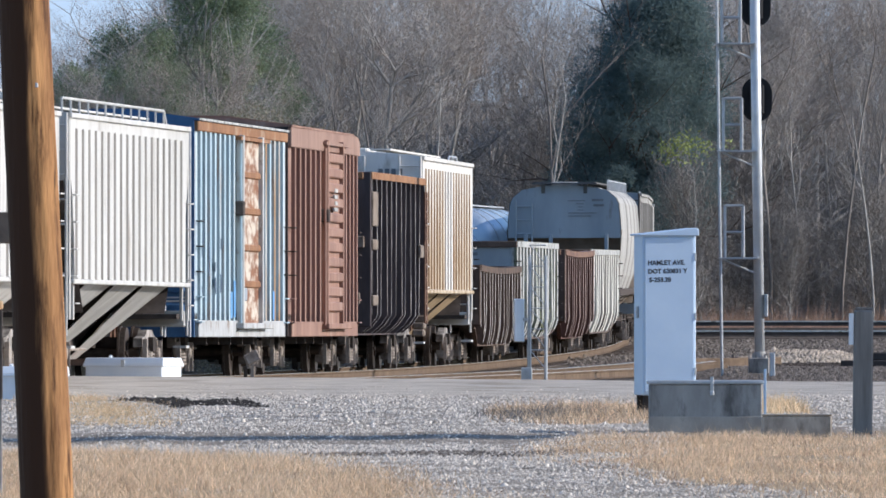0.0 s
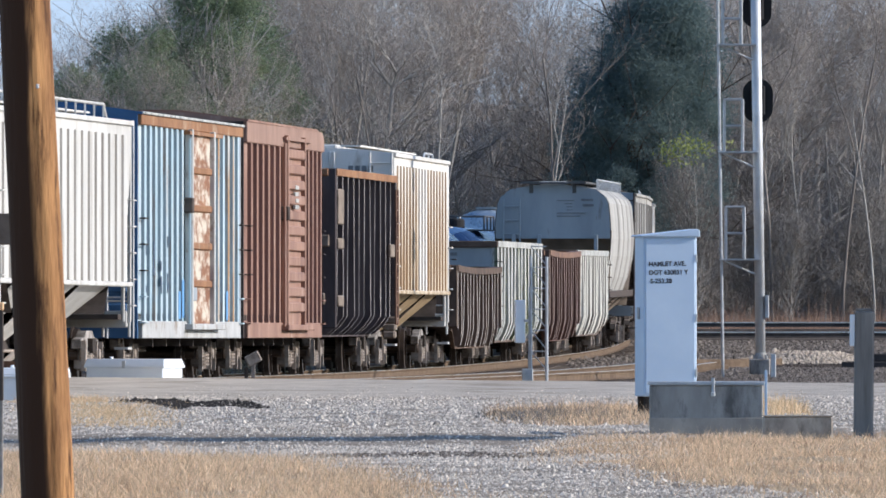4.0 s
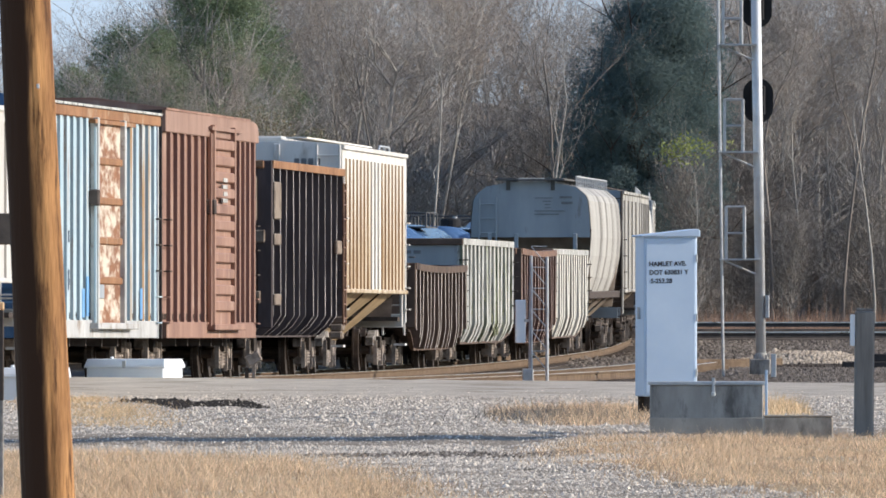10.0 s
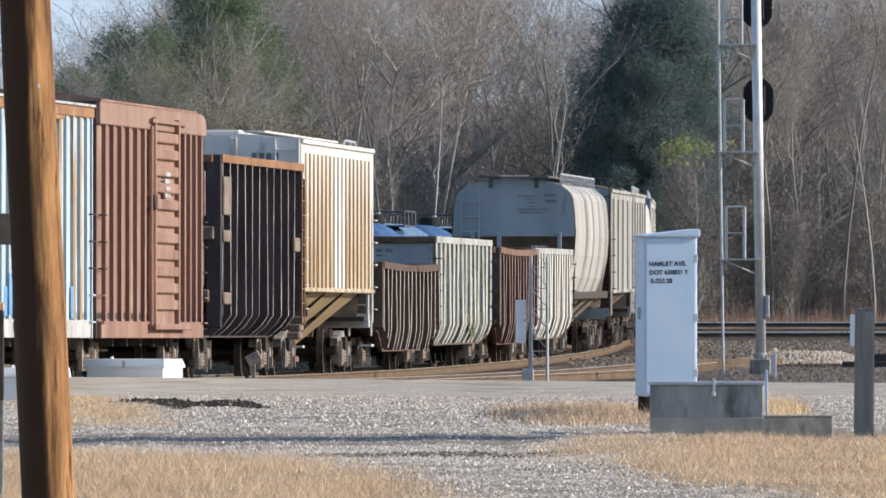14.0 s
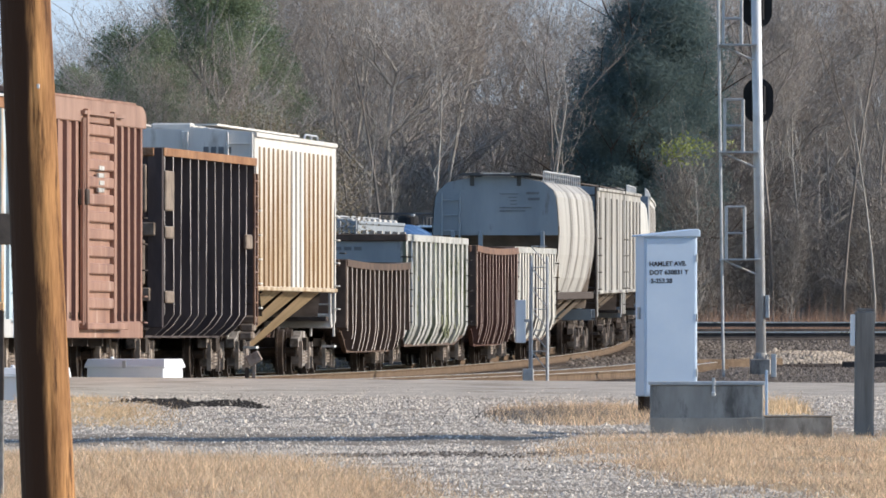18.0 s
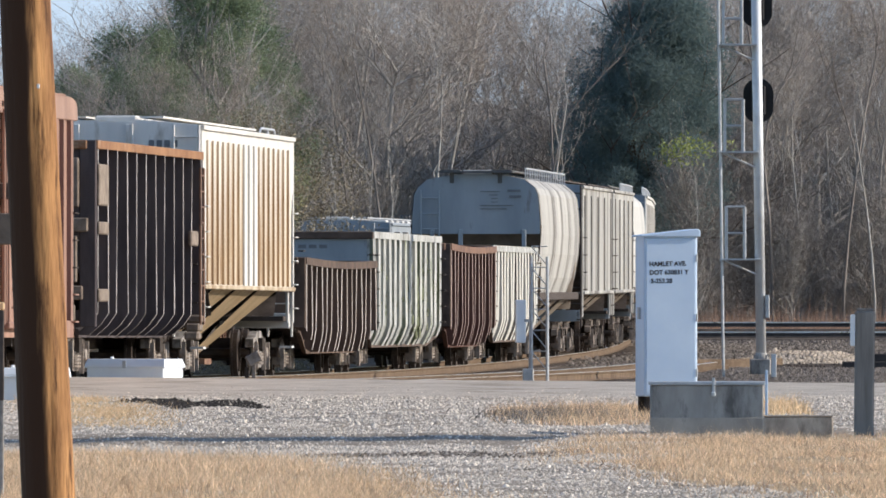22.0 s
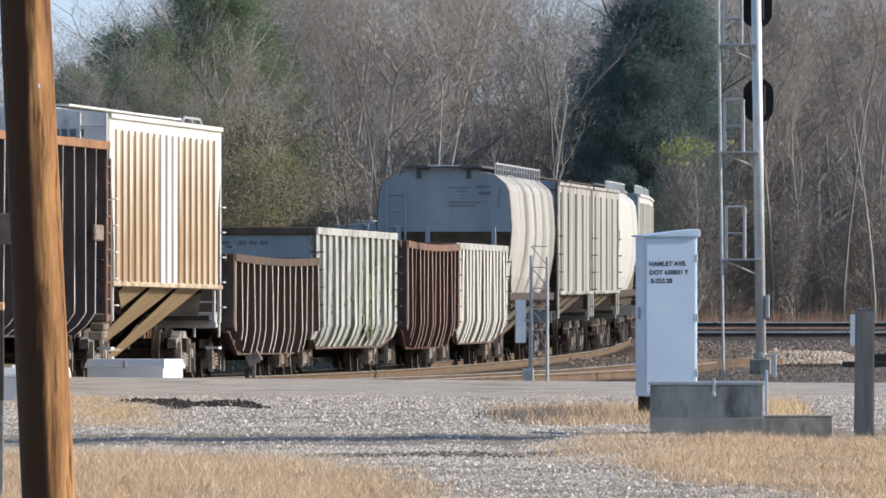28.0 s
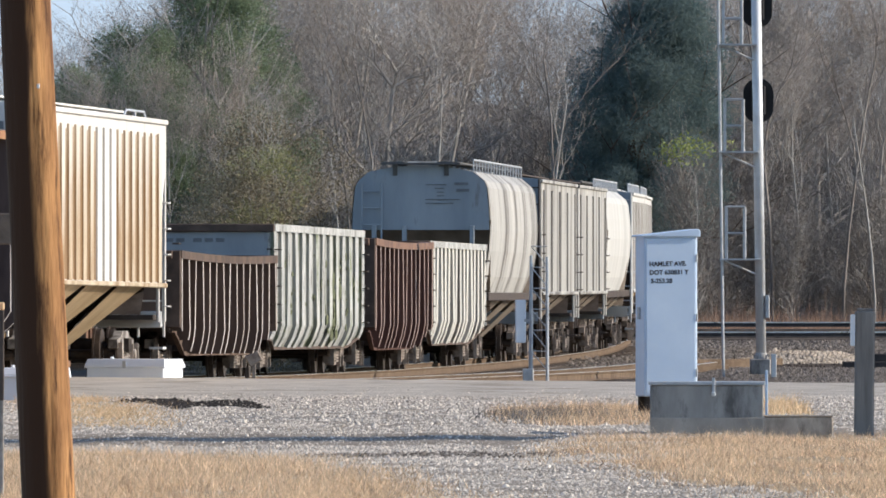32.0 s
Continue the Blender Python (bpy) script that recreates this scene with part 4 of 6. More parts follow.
def round_hopper(name, label, s0, s1, mats, top=4.28):
    """Covered hopper with bowed sides and a rounded roof."""
    side, end_m, rail_m = mats
    car, L = car_base(name, label, s0, s1)
    h = L / 2
    half = [(1.22, 1.5), (1.36, 1.9), (1.46, 2.45), (1.49, 2.9), (1.485, 3.1), (1.47, 3.4), (1.44, 3.7), (1.43, 3.80), (1.36, 3.95), (1.12, top - 0.13), (0.7, top - 0.05), (0.35, top - 0.01)]
    out = half + [(-x, z) for x, z in reversed(half)]
    bm = bmesh.new()
    n = 9
    rings = []
    for i in range(n):
        y = -h + L * i / (n - 1)
        rings.append([bm.verts.new((x, y, z)) for x, z in out])
    for i in range(n - 1):
        for j in range(len(out)):
            k = (j + 1) % len(out)
            bm.faces.new((rings[i][j], rings[i][k], rings[i + 1][k], rings[i + 1][j]))
    part("body_shell", bm, side, car)
    for e in (-1, 1):
        bm = bmesh.new()
        prism(bm, [(x * 0.985, z) for x, z in out if z > 2.85], e * h - 0.03, e * h + 0.03)
        part("end_panel", bm, end_m, car)
        bm = bmesh.new()
        q = [bm.verts.new(p) for p in ((-1.5, e * (h - 0.02), 3.11), (1.5, e * (h - 0.02), 3.11), (1.35, e * (h - 2.4), 1.2), (-1.35, e * (h - 2.4), 1.2))]
        bm.faces.new(q)
        g = bmesh.ops.extrude_face_region(bm, geom=bm.faces[:])
        bmesh.ops.translate(bm, verts=[v for v in g["geom"] if isinstance(v, bmesh.types.BMVert)], vec=(0, -e * 0.05, -0.05))
        part("end_slope", bm, M_slope, car, "brown sloping end sheet")
        for x in (-1.0, -0.35, 1.1):
            part("end_brace", bevelled(boxes((x - 0.05, x + 0.05, min(e * (h - 0.05), e * (h + 0.12)), max(e * (h - 0.05), e * (h + 0.12)), 1.0, 3.0)), 0.01), end_m, car)
        part("end_sill", boxes((-1.4, 1.4, min(e * (h - 0.1), e * h), max(e * (h - 0.1), e * h), 0.85, 1.12)), end_m, car)
        ladder(car, -1.05, e * (h + 0.1), 0.7, 3.9, end_m, 1, 9)
    for sx in (-1, 1):
        part("side_sill", bevelled(boxes((min(sx * 1.3, sx * 1.46), max(sx * 1.3, sx * 1.46), -h + 0.1, h - 0.1, 1.38, 1.56)), 0.02), M_dark, car)
        for b in range(3):
            c = -h + 2.8 + (L - 5.6) * (b + 0.5) / 3
            bm = bmesh.new()
            q = [bm.verts.new(p) for p in ((sx * 1.36, c - 1.6, 1.4), (sx * 1.36, c + 1.6, 1.4), (sx * 0.3, c + 0.9, 0.42), (sx * 0.3, c - 0.9, 0.42))]
            bm.faces.new(q)
            g = bmesh.ops.extrude_face_region(bm, geom=bm.faces[:])
            bmesh.ops.translate(bm, verts=[v for v in g["geom"] if isinstance(v, bmesh.types.BMVert)], vec=(-sx * 0.05, 0, -0.03))
            part("slope_sheet", bm, M_slope, car)
        part("running_board", boxes((min(sx * 0.35, sx * 0.8), max(sx * 0.35, sx * 0.8), -h - 0.2, h + 0.2, top + 0.04, top + 0.08)), M_board, car, "dark grated walkway")
        if sx < 0:
            continue
        bm = bmesh.new()
        tube(bm, (sx * 1.12, -h + 0.2, top + 0.12), (sx * 1.12, h - 0.2, top + 0.12), 0.022, n=6)
        for i in range(18):
            y = -h + 0.2 + (L - 0.4) * i / 17
            tube(bm, (sx * 1.12, y, top - 0.24), (sx * 1.12, y, top + 0.12), 0.018, n=5)
        part("roof_handrail", bm, rail_m, car)
    for e in (-1, 1):
        part("end_walkway", boxes((-0.85, 0.85, min(e * (h - 0.5), e * (h + 0.25)), max(e * (h - 0.5), e * (h + 0.25)), top + 0.02, top + 0.06)), M_board, car, "dark grated walkway")
        for x in (-0.55, 0.55):
            part("walkway_bracket", boxes((x - 0.05, x + 0.05, min(e * h, e * (h + 0.06)), max(e * h, e * (h + 0.06)), top - 0.22, top + 0.02)), M_board, car)
    for i in range(9):
        y = -h + 1.2 + (L - 2.4) * i / 8
        part("hatch", bevelled(boxes((-0.35, 0.35, y - 0.6, y + 0.6, top - 0.06, top + 0.09)), 0.03), side, car)
    brake_wheel(car, -h - 0.16, 2.2)
    return car


def open_hopper(name, label, s0, s1, mats, top, belly, corner, cut, ribs, rib_depth=0.13, sag=0.0, inward=0.25, bend=1.0, end_top=None, rib_w=0.16, chord_h=0.13, post_m=None, edge_m=None, low_m=None, odd=(), odd_m=None):
    """Open-top car with outside posts; its sides draw in and hang lowest between the trucks."""
    side, rib_m, chord_m, end_m = mats
    car, L = car_base(name, label, s0, s1)
    h = L / 2
    W = 1.42

    def low(y):
        d = h - abs(y)
        return corner if d < 0.4 else (corner + (belly - corner) * min((d - 0.4) / cut, 1))

    def dip(y):
        return -sag * (1 - (y / h) ** 2)

    def inset(z):
        return inward * max(0.0, (bend - z) / max(bend - belly, 0.01)) ** 1.3 if z < bend else 0.0
    ys = sorted({-h, -h + 0.4, -h + 0.4 + cut, h - 0.4 - cut, h - 0.4, h} | {-h + L * i / 12 for i in range(13)})
    for sx in (-1, 1):
        bm = bmesh.new()
        cols = []
        for y in ys:
            zs = [top + dip(y) - 0.02, (top + bend) / 2, max(bend, low(y) + 0.03), (max(bend, low(y) + 0.03) + low(y)) / 2, low(y)]
            cols.append([bm.verts.new((sx * (W - inset(z)), y, z)) for z in zs])
        for a, b in zip(cols, cols[1:]):
            for j in range(4):
                bm.faces.new((a[j], a[j + 1], b[j + 1], b[j]))
        g = bmesh.ops.extrude_face_region(bm, geom=bm.faces[:])
        bmesh.ops.translate(bm, verts=[v for v in g["geom"] if isinstance(v, bmesh.types.BMVert)], vec=(-sx * 0.04, 0, 0))
        part("side_panel", bm, side, car)
        for i in range(ribs):
            y = -h + 0.22 + (L - 0.44) * i / (ribs - 1)
            bm = bmesh.new()
            lo = low(y)
            hi = top + dip(y) - chord_h
            zs = [hi, bend + 0.02, (bend + lo) / 2, lo] if bend > lo + 0.05 else [hi, lo]
            wob = 0.02 * math.sin(i * 2.4)
            prev = None
            for z in zs:
                ix = W - inset(z)
                ring = [bm.verts.new((sx * (ix - 0.01), y - rib_w / 2, z)), bm.verts.new((sx * (ix + rib_depth + wob * (z < hi)), y - rib_w / 2, z)),
                        bm.verts.new((sx * (ix + rib_depth + wob * (z < hi)), y + rib_w / 2, z)), bm.verts.new((sx * (ix - 0.01), y + rib_w / 2, z))]
                if prev:
                    for j in range(4):
                        bm.faces.new((prev[j], prev[(j + 1) % 4], ring[(j + 1) % 4], ring[j]))
                else:
                    bm.faces.new(ring)
                prev = ring
            bm.faces.new(prev[::-1])
            # Outer faces lighter, flanks darker: sun and shade put into the colour.
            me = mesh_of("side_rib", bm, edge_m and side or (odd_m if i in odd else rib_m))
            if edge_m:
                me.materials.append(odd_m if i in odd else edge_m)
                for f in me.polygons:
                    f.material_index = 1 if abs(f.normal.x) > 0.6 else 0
            part("side_rib", me, None, car)
        bm = bmesh.new()
        for a, b in zip(ys, ys[1:]):
            v = box(bm, min(sx * (W - 0.05), sx * (W + rib_depth + 0.02)), max(sx * (W - 0.05), sx * (W + rib_depth + 0.02)), a, b, top - chord_h, top)
            for q in v:
                q.co.z += dip(q.co.y)
        bmesh.ops.remove_doubles(bm, verts=bm.verts[:], dist=0.001)
        part("top_chord", bm, chord_m, car)
        bm = bmesh.new()
        for a, b in zip(ys, ys[1:]):
            v = box(bm, sx * W - 0.03, sx * W + 0.03, a, b, 0.03, 0.08)
            for q in v:
                q.co.x += sx * (0.02 - inset(low(q.co.y)))
                q.co.z += low(q.co.y) - 0.06
        bmesh.ops.remove_doubles(bm, verts=bm.verts[:], dist=0.001)
        part("bottom_chord", bm, low_m or side, car)
        for e in (-1, 1):
            part("corner_post", bevelled(boxes((min(sx * (W - 0.06), sx * (W + rib_depth)), max(sx * (W - 0.06), sx * (W + rib_depth)), e * h - 0.07, e * h + 0.07, 0.85, top)), 0.015), post_m or chord_m, car)
            for i in range(5):
                grab_iron(car, sx * (W + 0.05), e * (h - 0.2) - 0.2, 0.95 + i * 0.32, M_truck)
    for e in (-1, 1):
        et = end_top or top
        part("end_panel", boxes((-W, W, e * h - 0.04, e * h + 0.04, max(corner, top * 0.45), et)), end_m, car)
        part("end_chord", bevelled(boxes((-W - 0.06, W + 0.06, min(e * h, e * (h + 0.12)), max(e * h, e * (h + 0.12)), et - 0.14, et)), 0.015), low_m or chord_m, car)
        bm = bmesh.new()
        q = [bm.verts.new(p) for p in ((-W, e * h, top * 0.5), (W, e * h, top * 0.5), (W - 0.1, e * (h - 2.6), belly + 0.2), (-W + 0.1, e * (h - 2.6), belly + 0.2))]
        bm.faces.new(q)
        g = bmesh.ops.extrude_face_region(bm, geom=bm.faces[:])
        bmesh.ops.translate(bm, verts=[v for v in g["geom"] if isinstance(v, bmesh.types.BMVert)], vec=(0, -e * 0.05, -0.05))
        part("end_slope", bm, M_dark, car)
        part("end_sill", boxes((-1.42, 1.42, min(e * (h - 0.1), e * h), max(e * (h - 0.1), e * h), 0.85, 1.12)), end_m, car)
    part("floor", boxes((-1.1, 1.1, -h + 2.4, h - 2.4, belly + 0.05, belly + 0.15)), M_dark, car)
    brake_wheel(car, -h - 0.16, min(1.7, top - 0.5))
    return car


def marks(car, h, bars, name="reporting_mark"):
    """Faded lettering as plain bars on the leading end: x0, x1, z, height."""
    for x0, x1, z, t in bars:
        part(name, boxes((x0, x1, -h - 0.055, -h - 0.042, z, z + t)), M_faded, car)


M_rustrib2 = material("rust_red_rib", (0.23, 0.15, 0.125), (0.40, 0.30, 0.26), 1.6, streak=4)
M_touchup = material("bright_blue_touch_up", (0.10, 0.27, 0.52), (0.17, 0.36, 0.62), 3)
M_scrawl = material("dark_paint_scrawl", (0.03, 0.05, 0.09), (0.08, 0.12, 0.18), 5)
white_hopper_mats = (M_white, M_white, M_white, M_white, M_white, M_white)
covered_hopper("covered_hopper", "white ribbed covered hopper car, lightly grimy", -62.0, -44.6, white_hopper_mats)
covered_hopper("covered_hopper", "white ribbed covered hopper car beside the blue boxcar", -43.3, -26.8, white_hopper_mats)
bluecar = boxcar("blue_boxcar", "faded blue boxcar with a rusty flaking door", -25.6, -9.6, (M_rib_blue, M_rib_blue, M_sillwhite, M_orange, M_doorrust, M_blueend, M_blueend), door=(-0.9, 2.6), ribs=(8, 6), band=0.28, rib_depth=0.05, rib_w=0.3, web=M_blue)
rb = random.Random(4)
for i in range(16):
    y, z = -7.2 + 1.06 * (i % 4) + rb.uniform(-0.1, 0.1), rb.uniform(1.3, 2.45)
    part("paint_blot", bevelled(boxes((1.522, 1.53, y, y + rb.uniform(0.08, 0.16), z, z + rb.uniform(0.08, 0.26))), 0.002), M_scrawl, bluecar, "dark blot of old paint")
for y, z, hh in ((-2.3, 1.0, 0.45), (-1.75, 1.02, 0.62), (5.3, 0.98, 0.5)):
    part("paint_blot", bevelled(boxes((1.521, 1.5285, y, y + 0.3, z, z + hh)), 0.002), M_touchup, bluecar, "fresh bright blue touch-up paint")
part("door_placard", bevelled(boxes((1.545, 1.57, -0.5, 0.2, 1.3, 1.52)), 0.01), M_grey, bluecar, "small grey placard low on the door")
part("roof_edge", bevelled(boxes((1.52, 1.57, -8.0, 8.0, 4.28, 4.325)), 0.008), M_oldwhite, bluecar, "flaking white roof edge")
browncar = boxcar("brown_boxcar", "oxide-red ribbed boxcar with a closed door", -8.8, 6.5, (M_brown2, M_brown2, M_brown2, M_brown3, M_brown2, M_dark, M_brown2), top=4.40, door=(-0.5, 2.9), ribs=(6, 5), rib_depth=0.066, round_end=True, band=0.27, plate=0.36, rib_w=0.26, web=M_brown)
for i in range(4):
    part("door_placard", bevelled(boxes((1.585, 1.625, 0.75 + 0.1 * (i % 2), 1.45, 2.96 + 0.115 * i, 3.03 + 0.115 * i)), 0.006), M_oldwhite, browncar, "small pale placard on the door")
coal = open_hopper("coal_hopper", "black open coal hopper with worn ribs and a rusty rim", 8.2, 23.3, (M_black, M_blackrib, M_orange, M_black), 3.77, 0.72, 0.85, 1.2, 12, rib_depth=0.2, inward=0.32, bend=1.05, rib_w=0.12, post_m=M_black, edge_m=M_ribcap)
for x0, x1, z0, z1 in ((1.16, 1.36, 2.72, 3.5), (1.18, 1.5, 2.34, 2.56), (1.13, 1.33, 1.55, 2.28), (1.16, 1.42, 1.28, 1.5), (1.14, 1.3, 0.95, 1.2)):
    part("end_plate", bevelled(boxes((x0, x1, -7.72, -7.62, z0, z1)), 0.02), M_dustplate, coal, "dusty tan steel plate")
for z0, z1 in ((2.75, 3.4), (2.3, 2.5), (1.25, 1.45)):
    part("gusset", bevelled(boxes((1.60, 1.66, -7.4, -6.2, z0, z1)), 0.02), M_dustplate, coal, "dusty tan gusset")
part("gusset", bevelled(boxes((1.60, 1.66, 5.6, 6.6, 2.2, 2.45)), 0.02), M_dustplate, coal, "dusty tan gusset")
for y, z in ((7.0, 0.86), (7.3, 1.0), (6.8, 0.72)):
    part("rigging_block", bevelled(boxes((1.42, 1.66, y - 0.25, y + 0.25, z - 0.07, z + 0.07)), 0.03), M_dustplate, coal, "dusty brake rigging block")
ladder(coal, 1.66, 7.1, 0.9, 3.5, M_rust, 0, 10, 0.5)
csx = covered_hopper("covered_hopper", "white covered hopper car streaked with ochre grain stains", 24.3, 40.9, (M_csx, M_csx, M_csxend, M_tan, M_csx, M_csx), stripes=M_stain, rails=False, ribs=17, eave=4.23, rib_depth=0.034, rib_w=0.46)
marks(csx, 8.3, ((0.62, 0.71, 3.86, 0.12), (0.75, 0.84, 3.86, 0.12), (0.88, 0.97, 3.86, 0.12), (1.01, 1.10, 3.86, 0.12)))
bm = bmesh.new()
tube(bm, (1.2, 5.4, 4.36), (1.2, 7.8, 4.36), 0.02, n=6)
for p, q in ((5.0, 5.4), (8.15, 7.8), (6.6, 6.6)):
    tube(bm, (1.2, p, 4.24), (1.2, q, 4.36), 0.02, n=6)
part("roof_hoop", bm, M_galv, csx, "bent grab rail on the roof edge")
pale_frame = sideframe_mesh("side_frame", M_palecast)
for car in [c[0] for c in CARS if c[0].name.startswith("covered_hopper")]:
    for tr in car.children:
        if tr.name.startswith("truck"):
            for q in tr.children:
                if q.name.startswith("side_frame"):
                    q.data = pale_frame
open_hopper("tub_gondola", "low rust-brown open car with pale-edged ribs and sagging rim", 42.2, 58.6, (M_rustpanel, M_rustrib, M_chord, M_rustpanel), 2.12, 0.42, 0.80, 2.4, 15, rib_depth=0.19, sag=0.05, inward=0.08, bend=0.8, rib_w=0.16, edge_m=M_rustrib, post_m=M_corner)
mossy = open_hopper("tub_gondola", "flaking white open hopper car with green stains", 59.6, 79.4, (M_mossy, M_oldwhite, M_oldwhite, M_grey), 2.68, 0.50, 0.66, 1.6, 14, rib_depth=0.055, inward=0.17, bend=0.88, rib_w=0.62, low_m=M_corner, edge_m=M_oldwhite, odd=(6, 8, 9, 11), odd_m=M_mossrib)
rm_ = random.Random(12)
for i in range(44):
    y, z = rm_.choice((rm_.uniform(2.5, 8.8), rm_.uniform(-8, 8.8))), rm_.uniform(0.75, 2.2)
    r = rm_.uniform(0.02, 0.055)
    bm = bmesh.new()
    prism(bm, [(y + 4.5 * r * rm_.uniform(0.5, 1.2) * math.cos(a * 0.785), z + r * rm_.uniform(0.6, 1.6) * math.sin(a * 0.785)) for a in range(8)], 1.452, 1.459, "x")
    part("algae_patch", bm, M_moss, mossy, "patch of dark green algae")
for i in range(46):
    y, z = rm_.gauss(3.0, 0.9), rm_.gauss(1.3, 0.28)
    r = rm_.uniform(0.03, 0.085)
    bm = bmesh.new()
    prism(bm, [(y + 4.5 * r * rm_.uniform(0.5, 1.2) * math.cos(a * 0.785), max(0.62, z + 1.4 * r * rm_.uniform(0.6, 1.6) * math.sin(a * 0.785))) for a in range(8)], 1.450, 1.4575 + 0.00004 * i, "x")
    part("algae_patch", bm, M_moss, mossy, "patch of dark green algae")
marks(mossy, 9.9, ((-0.45, -0.3, 2.36, 0.07), (-0.25, -0.1, 2.36, 0.07), (0.05, 0.2, 2.36, 0.07), (0.25, 0.4, 2.36, 0.07), (0.45, 0.6, 2.36, 0.07)))
open_hopper("tub_gondola", "rust-red open hopper car with thin bent ribs", 80.8, 97.2, (M_redpanel, M_rustrib, M_rust, M_rust), 2.55, 0.45, 0.8, 2.6, 14, rib_depth=0.17, sag=0.05, inward=0.12, bend=0.9, rib_w=0.2, edge_m=M_rustrib2, post_m=M_corner)
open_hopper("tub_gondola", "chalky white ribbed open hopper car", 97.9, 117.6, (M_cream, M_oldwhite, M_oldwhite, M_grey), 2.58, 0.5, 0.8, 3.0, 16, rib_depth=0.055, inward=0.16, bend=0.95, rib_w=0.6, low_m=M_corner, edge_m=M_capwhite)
otl = round_hopper("round_hopper", "grey-white covered hopper with bowed sides and grey end", 119.0, 139.6, (M_cream, M_grey, M_galv))
marks(otl, 10.3, ((0.72, 1.02, 3.86, 0.055), (0.76, 1.04, 3.72, 0.06), (0.1, 0.55, 3.86, 0.018), (0.3, 0.5, 3.78, 0.018), (0.35, 0.5, 3.70, 0.018), (0.35, 0.5, 3.62, 0.018), (0.1, 0.85, 3.54, 0.02), (0.1, 0.7, 3.46, 0.022)))
covered_hopper("covered_hopper", "cream covered hopper with dirty vertical streaks", 140.9, 159.4, (M_cream, M_cream, M_grey, M_slope, M_cream, M_dark), ribs=5, rib_depth=0.04, rib_w=0.14, rails=False)
covered_hopper("covered_hopper", "cream covered hopper with dirty vertical streaks", 160.6, 177.8, (M_cream, M_cream, M_grey, M_slope, M_cream, M_dark), ribs=5, rib_depth=0.04, rib_w=0.14, rails=False)
round_hopper("round_hopper", "pale covered hopper with bowed sides", 179.0, 198.0, (M_palecream, M_palecream, M_galv))
covered_hopper("covered_hopper", "white covered hopper at the tail of the visible train", 199.2, 217.0, (M_white, M_white, M_grey, M_tan, M_white, M_galv), ribs=8)
covered_hopper("covered_hopper", "white covered hopper at the tail of the visible train", 218.2, 236.0, (M_white, M_white, M_grey, M_tan, M_white, M_galv), ribs=8)


# ---- a second string rolling away on the track behind ----
BACK = []


def on_back(s, off=0.0):
    x, y = float(np.interp(s, BACK_S, BACK_X)), float(np.interp(s, BACK_S, BACK_Y))
    return Vector((x + off, y, 0.1))


def back_car(s0, s1):
    car = CARS.pop()
    BACK.append((car[0], s0, s1, car[3]))
    return car[0]


def tank_car(label, s0, s1, r, zc, m, bands=0, dome=True):
    """Horizontal barrel with dished ends, a manway dome and a railed platform."""
    car, L = car_base("tank_car", label, s0, s1)
    h = L / 2 - 0.5
    bm = bmesh.new()
    n, rings = 36, []
    for y, k in ((-h - 0.3, 0.25), (-h - 0.24, 0.6), (-h - 0.12, 0.87), (-h, 1.0), (h, 1.0), (h + 0.12, 0.87), (h + 0.24, 0.6), (h + 0.3, 0.25)):
        rings.append([bm.verts.new((r * k * math.cos(2 * math.pi * i / n), y, zc + r * k * math.sin(2 * math.pi * i / n))) for i in range(n)])
    for p, q in zip(rings, rings[1:]):
        for i in range(n):
            bm.faces.new((p[i], p[(i + 1) % n], q[(i + 1) % n], q[i]))
    bm.faces.new(rings[0][::-1])
    bm.faces.new(rings[-1])
    part("barrel", bm, m, car, smooth=True)
    for i in range(bands):
        y = -h + 0.5 + (2 * h - 1.0) * i / (bands - 1)
        part("band", bevelled(solid(tube, (0, y - 0.05, zc), (0, y + 0.05, zc), r + 0.02, n=36), 0.01), M_galv, car)
    for e in (-1, 1):
        part("saddle", boxes((-1.1, 1.1, e * (h - 1.2) - 0.2, e * (h - 1.2) + 0.2, 0.9, zc - r * 0.7)), M_dark, car)
    if dome:
        d = part("dome", bevelled(solid(tube, (0, 0, zc + r - 0.15), (0, 0, zc + r + 0.24), 0.30, n=18), 0.05), M_signal, car, "squat black manway dome")
        part("valve", bevelled(solid(tube, (0.12, 0.1, zc + r + 0.22), (0.12, 0.1, zc + r + 0.32), 0.07, n=10), 0.02), M_galv, d)
        for sx in (-1, 1):
            part("platform", boxes((min(sx * 0.5, sx * 1.0), max(sx * 0.5, sx * 1.0), -1.6, 1.6, zc + r - 0.12, zc + r - 0.08)), M_board, car, "grated platform beside the dome")
            for y in (-1.6, -0.55, 0.55, 1.6):
                part("rail_post", solid(tube, (sx * 1.0, y, zc + r - 0.1), (sx * 1.0, y, zc + r + 0.30), 0.028, n=6), M_board, car)
            part("handrail", solid(tube, (sx * 1.0, -1.6, zc + r + 0.30), (sx * 1.0, 1.6, zc + r + 0.30), 0.022, n=6), M_board, car)
        for y in (-1.6, 1.6):
            part("handrail", solid(tube, (-1.0, y, zc + r + 0.30), (1.0, y, zc + r + 0.30), 0.022, n=6), M_board, car)
    else:
        part("roof_walk", boxes((-0.3, 0.3, -h, h, zc + r + 0.03, zc + r + 0.07)), M_galv, car)
    back_car(s0, s1)
    return car


